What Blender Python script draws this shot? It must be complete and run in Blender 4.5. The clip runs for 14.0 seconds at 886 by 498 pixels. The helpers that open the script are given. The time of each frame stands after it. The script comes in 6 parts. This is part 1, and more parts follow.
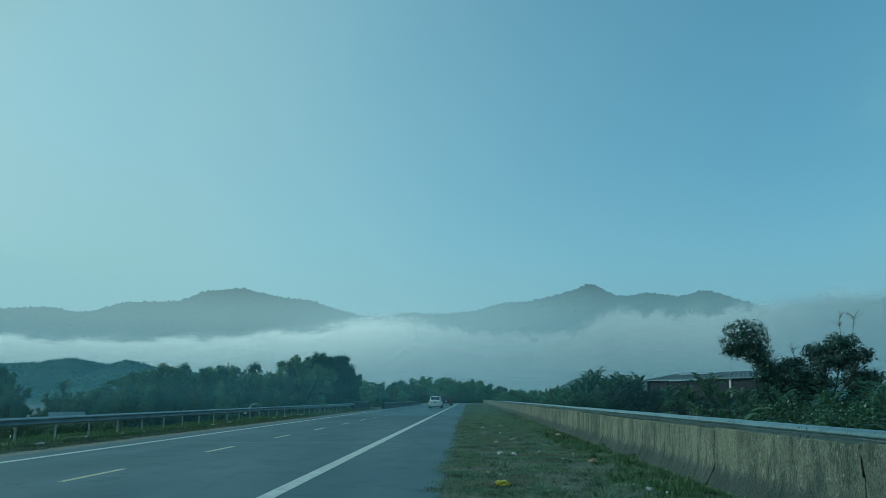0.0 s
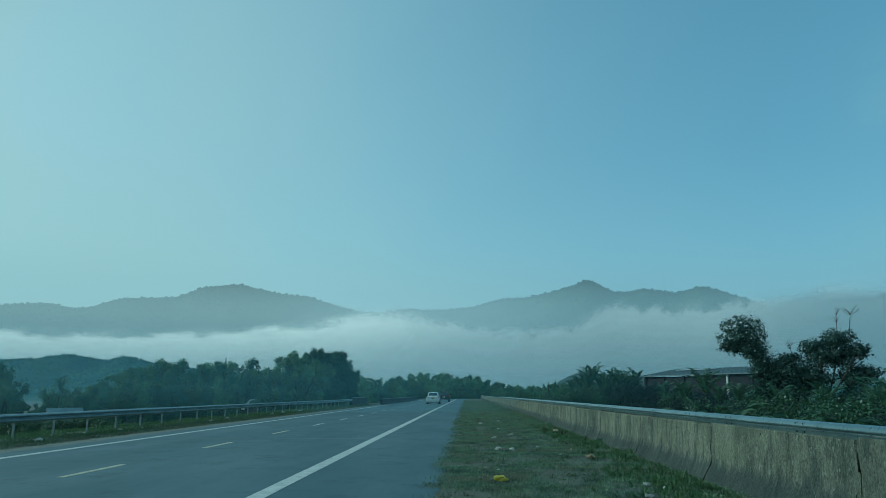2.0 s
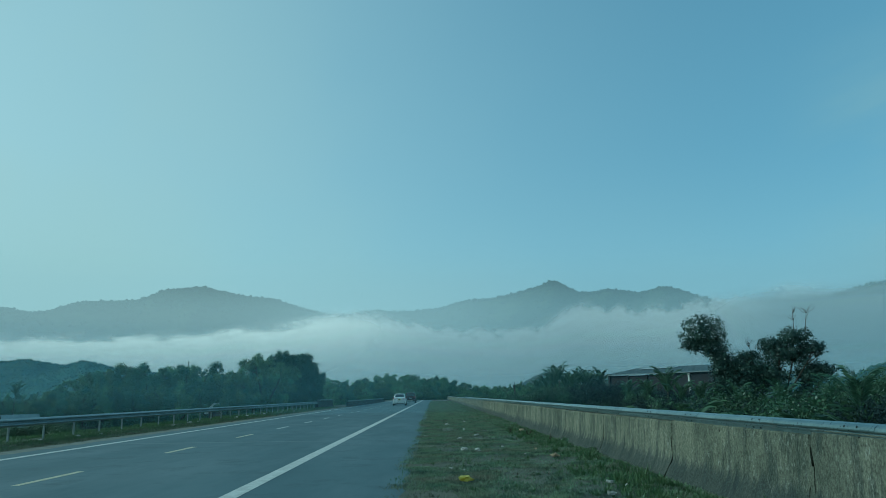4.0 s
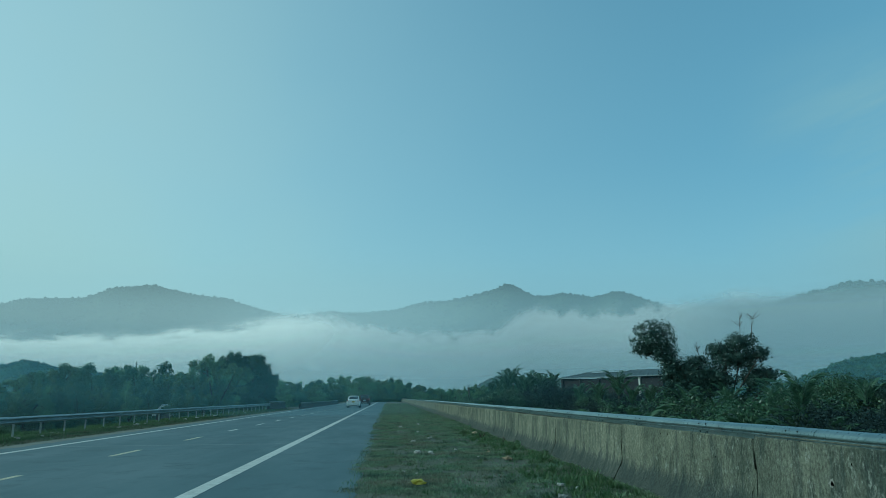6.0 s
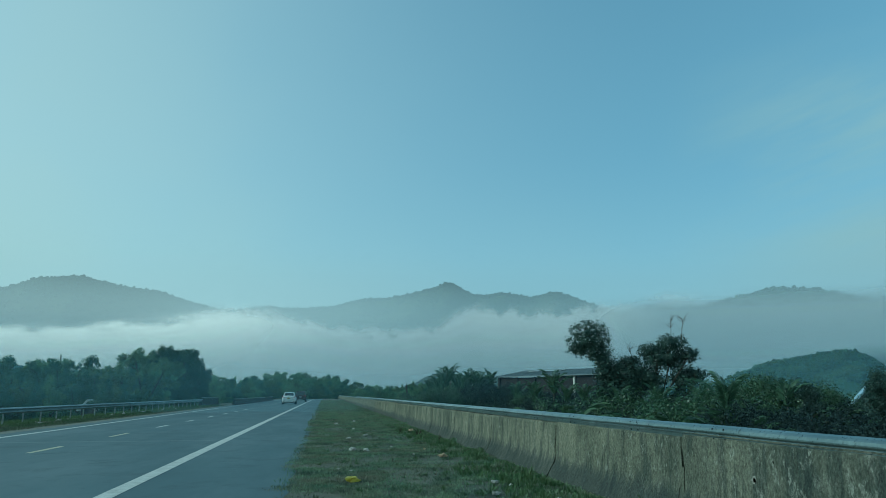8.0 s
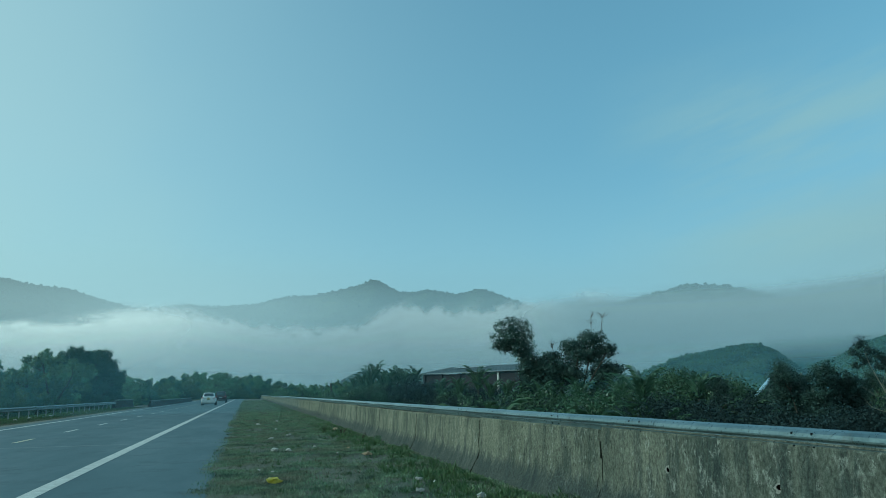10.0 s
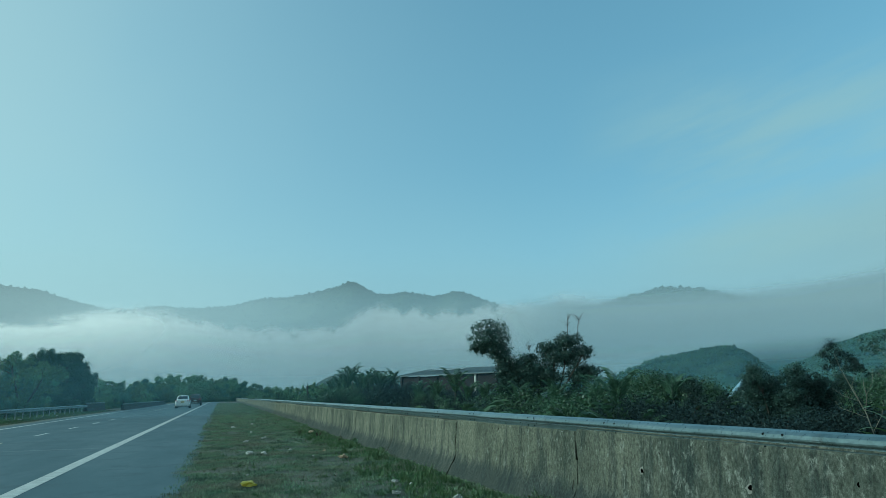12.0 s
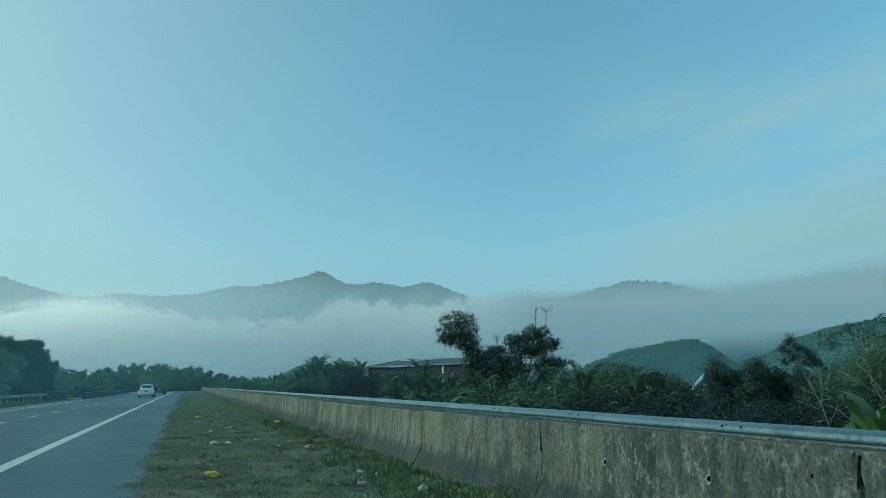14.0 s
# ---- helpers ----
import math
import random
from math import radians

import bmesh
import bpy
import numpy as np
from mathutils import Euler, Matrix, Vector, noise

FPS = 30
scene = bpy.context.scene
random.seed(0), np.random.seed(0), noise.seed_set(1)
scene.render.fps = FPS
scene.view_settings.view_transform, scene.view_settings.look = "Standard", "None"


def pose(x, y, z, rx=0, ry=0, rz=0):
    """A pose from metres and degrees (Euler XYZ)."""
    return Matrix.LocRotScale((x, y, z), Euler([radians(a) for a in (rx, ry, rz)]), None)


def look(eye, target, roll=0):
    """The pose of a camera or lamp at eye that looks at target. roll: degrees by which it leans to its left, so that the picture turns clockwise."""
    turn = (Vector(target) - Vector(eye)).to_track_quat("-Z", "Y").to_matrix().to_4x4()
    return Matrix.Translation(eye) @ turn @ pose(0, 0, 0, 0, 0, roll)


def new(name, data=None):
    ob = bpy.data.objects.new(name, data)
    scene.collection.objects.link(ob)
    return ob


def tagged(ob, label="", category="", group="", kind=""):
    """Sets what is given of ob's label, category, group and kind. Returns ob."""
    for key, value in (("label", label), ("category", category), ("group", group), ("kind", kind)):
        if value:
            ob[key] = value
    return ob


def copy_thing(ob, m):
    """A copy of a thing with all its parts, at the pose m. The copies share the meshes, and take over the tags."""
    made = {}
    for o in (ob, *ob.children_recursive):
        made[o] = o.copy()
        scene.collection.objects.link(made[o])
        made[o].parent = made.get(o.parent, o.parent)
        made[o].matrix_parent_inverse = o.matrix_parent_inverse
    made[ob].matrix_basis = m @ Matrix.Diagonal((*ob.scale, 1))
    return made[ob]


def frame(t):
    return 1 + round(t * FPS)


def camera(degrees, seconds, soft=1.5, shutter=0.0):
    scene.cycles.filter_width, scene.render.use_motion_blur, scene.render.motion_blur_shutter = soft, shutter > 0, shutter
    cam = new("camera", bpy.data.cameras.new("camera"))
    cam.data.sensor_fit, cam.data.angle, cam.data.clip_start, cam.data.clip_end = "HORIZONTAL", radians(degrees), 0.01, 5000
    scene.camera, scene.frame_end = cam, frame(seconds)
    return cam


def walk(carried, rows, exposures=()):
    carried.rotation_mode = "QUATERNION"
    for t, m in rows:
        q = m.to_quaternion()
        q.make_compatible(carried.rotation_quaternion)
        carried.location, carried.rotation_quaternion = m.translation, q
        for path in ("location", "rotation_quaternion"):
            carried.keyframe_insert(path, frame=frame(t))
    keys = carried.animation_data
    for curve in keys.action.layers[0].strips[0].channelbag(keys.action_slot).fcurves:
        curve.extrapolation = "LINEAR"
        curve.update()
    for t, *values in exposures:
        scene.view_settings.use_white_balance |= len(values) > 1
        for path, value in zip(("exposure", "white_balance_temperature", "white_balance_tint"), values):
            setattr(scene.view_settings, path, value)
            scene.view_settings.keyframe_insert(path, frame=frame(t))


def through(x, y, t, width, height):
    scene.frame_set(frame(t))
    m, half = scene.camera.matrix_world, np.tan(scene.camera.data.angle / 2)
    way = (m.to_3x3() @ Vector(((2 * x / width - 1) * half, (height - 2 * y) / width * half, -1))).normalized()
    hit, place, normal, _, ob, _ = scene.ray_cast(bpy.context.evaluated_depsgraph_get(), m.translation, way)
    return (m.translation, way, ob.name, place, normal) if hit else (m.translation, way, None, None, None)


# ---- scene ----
# ---- camera ----
cam = camera(64.61, 14.0, soft=0.4)
WALK = [
    (0.0, 0.000, 0.000, 1.270, 12.02, 0.00, 2.10),
    (0.5, -0.009, -0.021, 1.273, 11.96, 0.06, 2.09),
    (1.0, -0.008, -0.028, 1.268, 11.75, 0.04, 2.11),
    (1.5, -0.008, -0.027, 1.268, 11.66, 0.02, 2.04),
    (2.0, -0.008, -0.023, 1.270, 11.69, -0.03, 1.91),
    (2.5, -0.009, -0.024, 1.270, 11.77, -0.18, 1.39),
    (3.0, -0.004, -0.026, 1.273, 11.96, -0.51, 0.70),
    (3.5, 0.008, -0.035, 1.267, 11.76, -0.71, -0.14),
    (6.0, 0.024, -0.032, 1.281, 11.90, -0.49, -4.49),
    (6.5, 0.028, -0.014, 1.279, 12.15, -0.38, -5.62),
    (7.0, 0.029, 0.000, 1.276, 11.85, 0.06, -6.02),
    (7.5, 0.042, 0.019, 1.277, 11.82, 0.01, -7.84),
    (8.0, 0.039, 0.020, 1.275, 11.68, -0.01, -9.39),
    (8.5, 0.049, 0.030, 1.275, 11.48, -0.15, -11.40),
    (9.0, 0.052, 0.037, 1.273, 11.30, -0.65, -13.25),
    (11.5, 0.059, 0.031, 1.274, 11.67, -0.92, -16.94),
    (12.0, 0.061, 0.036, 1.273, 11.56, -1.11, -17.42),
    (12.5, 0.064, 0.034, 1.272, 11.38, -1.00, -18.48),
    (13.0, 0.068, 0.033, 1.273, 11.15, -1.16, -18.92),
    (13.5, 0.068, 0.035, 1.272, 10.87, -0.85, -19.30),
    (14.0, 0.071, 0.033, 1.274, 10.81, -0.69, -19.91),
]


def held(x, y, z, pitch, lean, yaw):
    """Camera pose from heading, pitch and lean in degrees."""
    return pose(x, y, z, 0, 0, yaw) @ pose(0, 0, 0, 90 + pitch) @ pose(0, 0, 0, 0, 0, lean)


walk(cam, [(t, held(*r)) for t, *r in WALK], [(0.0, 0.19, 5300, -27), (6.0, 0.3, 5500, -25), (14.0, 0.49, 5800, -21)])

# ---- world and sun ----
SUN_EL, SUN_AZ = radians(23), radians(-80)   # azimuth from the road's direction, to the right
SKY_SUNWARD, SKY_HAZE = 0.87, (2.62, 2.95, 3.0)
SKY_LOW, SKY_VAPOUR = 0.45, (2.3, 2.85, 2.95)
SKY_GREY, SKY_CIRRUS, SKY_WISP = (1.6, 2.0, 2.25), 0.62, (1.85, 2.4, 2.65)
world = bpy.data.worlds.new("sky")
scene.world = world
world.use_nodes = True
wn, wl = world.node_tree.nodes, world.node_tree.links
sky = wn.new("ShaderNodeTexSky")
sky.sky_type, sky.sun_disc = "NISHITA", False
sky.sun_elevation, sky.sun_rotation = SUN_EL, SUN_AZ
sky.air_density, sky.dust_density, sky.ozone_density, sky.altitude = 1.0, 1.0, 0.5, 50
coord = wn.new("ShaderNodeTexCoord")
split = wn.new("ShaderNodeSeparateXYZ")
wl.new(coord.outputs["Generated"], split.inputs["Vector"])


def wcalc(op, a, b=0.0):
    x = wn.new("ShaderNodeMath")
    x.operation = op
    for i, v in enumerate((a, b)):
        if isinstance(v, (int, float)):
            x.inputs[i].default_value = v
        else:
            wl.new(v, x.inputs[i])
    return x.outputs["Value"]


def wspan(v, a, b, lo=0.0, hi=1.0):
    r = wn.new("ShaderNodeMapRange")
    r.interpolation_type = "SMOOTHSTEP"
    for k, x in zip(("From Min", "From Max", "To Min", "To Max"), (a, b, lo, hi)):
        r.inputs[k].default_value = x
    wl.new(v, r.inputs["Value"])
    return r.outputs["Result"]


def wnoise(vector, scale, detail=6.0, rough=0.55):
    t = wn.new("ShaderNodeTexNoise")
    t.inputs["Scale"].default_value, t.inputs["Detail"].default_value, t.inputs["Roughness"].default_value = scale, detail, rough
    wl.new(vector, t.inputs["Vector"])
    return t.outputs["Fac"]


def wmix(fac, c1, c2):
    x = wn.new("ShaderNodeMixRGB")
    wl.new(fac, x.inputs["Fac"])
    wl.new(c1, x.inputs["Color1"])
    x.inputs["Color2"].default_value = (*c2, 1)
    return x.outputs["Color"]


# the sky's brightening towards the horizon is softened by the damp morning air
lifted = wn.new("ShaderNodeCombineXYZ")
wl.new(split.outputs["X"], lifted.inputs["X"])
wl.new(split.outputs["Y"], lifted.inputs["Y"])
wl.new(wcalc("ADD", wcalc("MULTIPLY", wcalc("MAXIMUM", split.outputs["Z"], -0.1), 0.55), 0.26), lifted.inputs["Z"])
unit = wn.new("ShaderNodeVectorMath")
unit.operation = "NORMALIZE"
wl.new(lifted.outputs["Vector"], unit.inputs[0])
wl.new(unit.outputs["Vector"], sky.inputs["Vector"])
# bearing and height in radians, sheared so that the cirrus streaks climb to the right
bearing = wcalc("ARCTAN2", split.outputs["X"], split.outputs["Y"])
height = wcalc("ARCSINE", split.outputs["Z"])
climb = wcalc("SUBTRACT", height, wcalc("MULTIPLY", bearing, 0.24))
streak = wn.new("ShaderNodeCombineXYZ")
wl.new(wcalc("MULTIPLY", bearing, 2.3), streak.inputs["X"])
wl.new(wcalc("MULTIPLY", climb, 11.0), streak.inputs["Y"])
wisps = wspan(wnoise(streak.outputs["Vector"], 1.0, 7, 0.55), 0.34, 0.68)
right = wcalc("MULTIPLY", wspan(bearing, 0.46, 0.7), wcalc("MULTIPLY", wspan(height, 0.1, 0.2), wspan(height, 0.33, 0.46, 1.0, 0.0)))
cornerwise = wcalc("MULTIPLY", wspan(bearing, -0.62, -0.5, 1.0, 0.0), wspan(height, 0.42, 0.5))
cirrus = wcalc("MULTIPLY", wisps, wcalc("ADD", wcalc("MULTIPLY", right, SKY_CIRRUS), wcalc("MULTIPLY", cornerwise, 0.7)))
sunward = wcalc("MULTIPLY", wspan(bearing, -1.0, 0.55, SKY_SUNWARD, 0.0), wspan(height, 0.2, 1.2, 1.0, 0.3))
mottle = wspan(wnoise(coord.outputs["Generated"], 2.2, 3), 0.3, 0.7, 0.85, 1.15)
deep = wn.new("ShaderNodeHueSaturation")
deep.inputs["Hue"].default_value, deep.inputs["Saturation"].default_value, deep.inputs["Value"].default_value = 0.486, 1.06, 0.96
wl.new(sky.outputs["Color"], deep.inputs["Color"])
col = wmix(wcalc("MULTIPLY", sunward, mottle), deep.outputs["Color"], SKY_HAZE)
low = wcalc("MULTIPLY", wcalc("MULTIPLY", wspan(height, 0.03, 0.34, SKY_LOW, 0.0), wspan(bearing, -0.6, 0.5, 1.5, 0.75)), mottle)
col = wmix(low, col, SKY_VAPOUR)
grey = wcalc("MULTIPLY", wspan(bearing, 0.42, 0.95), wspan(wcalc("SUBTRACT", height, wcalc("MULTIPLY", wcalc("SUBTRACT", bearing, 0.55), 0.22)), 0.1, 0.24, 0.75, 0.0))
col = wmix(grey, col, SKY_GREY)
col = wmix(cirrus, col, SKY_WISP)
wl.new(col, wn["Background"].inputs["Color"])
wn["Background"].inputs["Strength"].default_value = 0.15

sun = new("sun", bpy.data.lights.new("sun", "SUN"))
sun.data.energy, sun.data.angle, sun.data.color = 1.5, radians(1.5), (0.93, 0.98, 0.97)
sun.matrix_world = look((0, 0, 60), (-60 * math.sin(SUN_AZ) * math.cos(SUN_EL), -60 * math.cos(SUN_AZ) * math.cos(SUN_EL), 60 - 60 * math.sin(SUN_EL)))

# ---- materials ----
def shader(name):
    m = bpy.data.materials.new(name)
    m.use_nodes = True
    return m, m.node_tree.nodes, m.node_tree.links


def surface(name, dark, light, scale=4.0, rough=0.8, metal=0.0, bump=0.3, fine=40.0, stretch=(1, 1, 1), stain=None,
            stain_scale=0.6, stain_cut=(0.5, 0.7), vary=0.0, gloss=0.5, through=0.0, bump_dist=0.02, stain2=None, stain2_scale=5.0, stain2_cut=(0.5, 0.65)):
    """Two-scale noise colour, optional stains, fine relief."""
    m, n, l = shader(name)
    b = n["Principled BSDF"]
    tc, mp = n.new("ShaderNodeTexCoord"), n.new("ShaderNodeMapping")
    mp.inputs["Scale"].default_value = stretch
    l.new(tc.outputs["Object"], mp.inputs["Vector"])

    def noise_at(s, detail=5.0, rough_n=0.6):
        t = n.new("ShaderNodeTexNoise")
        t.inputs["Scale"].default_value, t.inputs["Detail"].default_value, t.inputs["Roughness"].default_value = s, detail, rough_n
        l.new(mp.outputs["Vector"], t.inputs["Vector"])
        return t.outputs["Fac"]

    def ramp(v, a, c, lo=0.0, hi=1.0):
        r = n.new("ShaderNodeMapRange")
        for k, x in zip(("From Min", "From Max", "To Min", "To Max"), (a, c, lo, hi)):
            r.inputs[k].default_value = x
        l.new(v, r.inputs["Value"])
        return r.outputs["Result"]

    def mix(f, c1, c2, mode="MIX"):
        x = n.new("ShaderNodeMixRGB")
        x.blend_type = mode
        for sock, v in (("Fac", f), ("Color1", c1), ("Color2", c2)):
            if isinstance(v, (int, float)):
                x.inputs[sock].default_value = v
            elif isinstance(v, tuple):
                x.inputs[sock].default_value = (*v, 1)
            else:
                l.new(v, x.inputs[sock])
        return x.outputs["Color"]

    big, small = noise_at(scale), noise_at(fine, 3.0)
    col = mix(ramp(big, 0.3, 0.7), dark, light)
    col = mix(0.35, col, mix(ramp(small, 0.3, 0.7), (0.25, 0.25, 0.25), (0.75, 0.75, 0.75)), "OVERLAY")
    if stain:
        col = mix(ramp(noise_at(stain_scale, 8.0, 0.65), *stain_cut), col, stain)
    if stain2:
        flake = n.new("ShaderNodeTexNoise")
        flake.inputs["Scale"].default_value, flake.inputs["Detail"].default_value, flake.inputs["Roughness"].default_value = stain2_scale, 8, 0.72
        l.new(tc.outputs["Object"], flake.inputs["Vector"])
        col = mix(ramp(flake.outputs["Fac"], *stain2_cut), col, stain2)
    if vary:
        info = n.new("ShaderNodeObjectInfo")
        geo = n.new("ShaderNodeNewGeometry")
        hsv = n.new("ShaderNodeHueSaturation")
        add = n.new("ShaderNodeMath")
        add.operation = "ADD"
        l.new(info.outputs["Random"], add.inputs[0])
        l.new(geo.outputs["Random Per Island"], add.inputs[1])
        l.new(ramp(add.outputs["Value"], 0.0, 2.0, 1 - vary, 1 + vary), hsv.inputs["Value"])
        l.new(ramp(add.outputs["Value"], 0.0, 2.0, 0.5 - vary * 0.06, 0.5 + vary * 0.04), hsv.inputs["Hue"])
        l.new(col, hsv.inputs["Color"])
        col = hsv.outputs["Color"]
    l.new(col, b.inputs["Base Color"])
    l.new(ramp(small, 0.3, 0.7, max(0.02, rough - 0.08), min(1, rough + 0.08)), b.inputs["Roughness"])
    b.inputs["Metallic"].default_value, b.inputs["Specular IOR Level"].default_value = metal, gloss
    if bump:
        bp = n.new("ShaderNodeBump")
        bp.inputs["Strength"].default_value, bp.inputs["Distance"].default_value = bump, bump_dist
        l.new(mix(0.5, big, small), bp.inputs["Height"])
        l.new(bp.outputs["Normal"], b.inputs["Normal"])
    if through:
        tr = n.new("ShaderNodeBsdfTranslucent")
        l.new(col, tr.inputs["Color"])
        ms = n.new("ShaderNodeMixShader")
        ms.inputs["Fac"].default_value = through
        l.new(b.outputs["BSDF"], ms.inputs[1])
        l.new(tr.outputs["BSDF"], ms.inputs[2])
        l.new(ms.outputs["Shader"], n["Material Output"].inputs["Surface"])
    return m


def weathered(name):
    """Old roadside concrete: uneven tone, dark run-off streaks, flaked pale skin, algae drips, darker towards the
    bottom with a ragged rim.
    """
    m, n, l = shader(name)
    b = n["Principled BSDF"]
    geo = n.new("ShaderNodeNewGeometry")
    sep = n.new("ShaderNodeSeparateXYZ")
    l.new(geo.outputs["Position"], sep.inputs["Vector"])

    def tex(scale, stretch, detail=6.0, rough=0.6):
        mp, t = n.new("ShaderNodeMapping"), n.new("ShaderNodeTexNoise")
        mp.inputs["Scale"].default_value = stretch
        l.new(geo.outputs["Position"], mp.inputs["Vector"])
        l.new(mp.outputs["Vector"], t.inputs["Vector"])
        t.inputs["Scale"].default_value, t.inputs["Detail"].default_value, t.inputs["Roughness"].default_value = scale, detail, rough
        return t.outputs["Fac"]

    def span(v, a, c, lo=0.0, hi=1.0):
        r = n.new("ShaderNodeMapRange")
        for k, x in zip(("From Min", "From Max", "To Min", "To Max"), (a, c, lo, hi)):
            r.inputs[k].default_value = x
        l.new(v, r.inputs["Value"])
        return r.outputs["Result"]

    def calc(op, a, c):
        x = n.new("ShaderNodeMath")
        x.operation = op
        for i, v in enumerate((a, c)):
            if isinstance(v, (int, float)):
                x.inputs[i].default_value = v
            else:
                l.new(v, x.inputs[i])
        return x.outputs["Value"]

    def mix(f, c1, c2, mode="MIX"):
        x = n.new("ShaderNodeMixRGB")
        x.blend_type = mode
        for sock, v in (("Fac", f), ("Color1", c1), ("Color2", c2)):
            if isinstance(v, (int, float)):
                x.inputs[sock].default_value = v
            elif isinstance(v, tuple):
                x.inputs[sock].default_value = (*v, 1)
            else:
                l.new(v, x.inputs[sock])
        return x.outputs["Color"]

    blotch, grain = tex(1.3, (1, 1, 0.8), 10, 0.72), tex(42, (1, 1, 0.7), 4)
    old = span(calc("ADD", sep.outputs["Y"], calc("MULTIPLY", tex(0.8, (1, 1, 1), 3), 4.0)), 6.0, 11.5, 1.0, 0.0)   # the older, flakier lengths
    col = mix(span(blotch, 0.35, 0.68), (0.068, 0.078, 0.06), (0.225, 0.222, 0.168))
    col = mix(calc("MULTIPLY", old, 0.5), col, (0.042, 0.056, 0.054))
    col = mix(calc("MULTIPLY", span(tex(2.4, (1, 2.6, 0.4), 8, 0.72), 0.49, 0.6), 0.62), col, (0.026, 0.038, 0.038))
    col = mix(calc("MULTIPLY", span(tex(4.0, (1, 1.3, 0.2), 9, 0.78), 0.55, 0.66), 0.6), col, (0.016, 0.022, 0.022))
    col = mix(calc("MULTIPLY", span(tex(5.5, (1, 1.5, 0.3), 9, 0.78), 0.57, 0.66), 0.5), col, (0.27, 0.27, 0.235))
    flake = calc("ADD", tex(9, (1, 1.15, 0.8), 10, 0.8), calc("MULTIPLY", old, 0.035))
    patch = span(tex(1.4, (1, 1, 1.2), 5, 0.65), 0.42, 0.58, 0.15, 1.0)
    col = mix(calc("MULTIPLY", calc("MULTIPLY", span(flake, 0.56, 0.62), patch), 0.8), col, (0.24, 0.25, 0.22))
    # darker below a ragged line low on the face
    ragged_z = calc("ADD", sep.outputs["Z"], calc("MULTIPLY", calc("SUBTRACT", tex(2.6, (1, 2.6, 0.5), 8, 0.75), 0.5), 0.7))
    col = mix(span(ragged_z, 0.22, 0.36, 0.72, 0.0), col, (0.03, 0.04, 0.042))
    chip = calc("ADD", sep.outputs["Z"], calc("MULTIPLY", tex(9, (1, 1, 1), 6, 0.7), 0.5))
    col = mix(span(chip, 1.16, 1.21, 0.0, 0.6), col, (0.24, 0.235, 0.2))
    col = mix(0.8, col, mix(span(grain, 0.3, 0.7), (0.2, 0.2, 0.2), (0.8, 0.8, 0.8)), "OVERLAY")
    l.new(col, b.inputs["Base Color"])
    b.inputs["Roughness"].default_value, b.inputs["Specular IOR Level"].default_value = 0.93, 0.15
    bp = n.new("ShaderNodeBump")
    bp.inputs["Strength"].default_value, bp.inputs["Distance"].default_value = 1.0, 0.025
    l.new(mix(0.5, grain, flake), bp.inputs["Height"])
    l.new(bp.outputs["Normal"], b.inputs["Normal"])
    return m


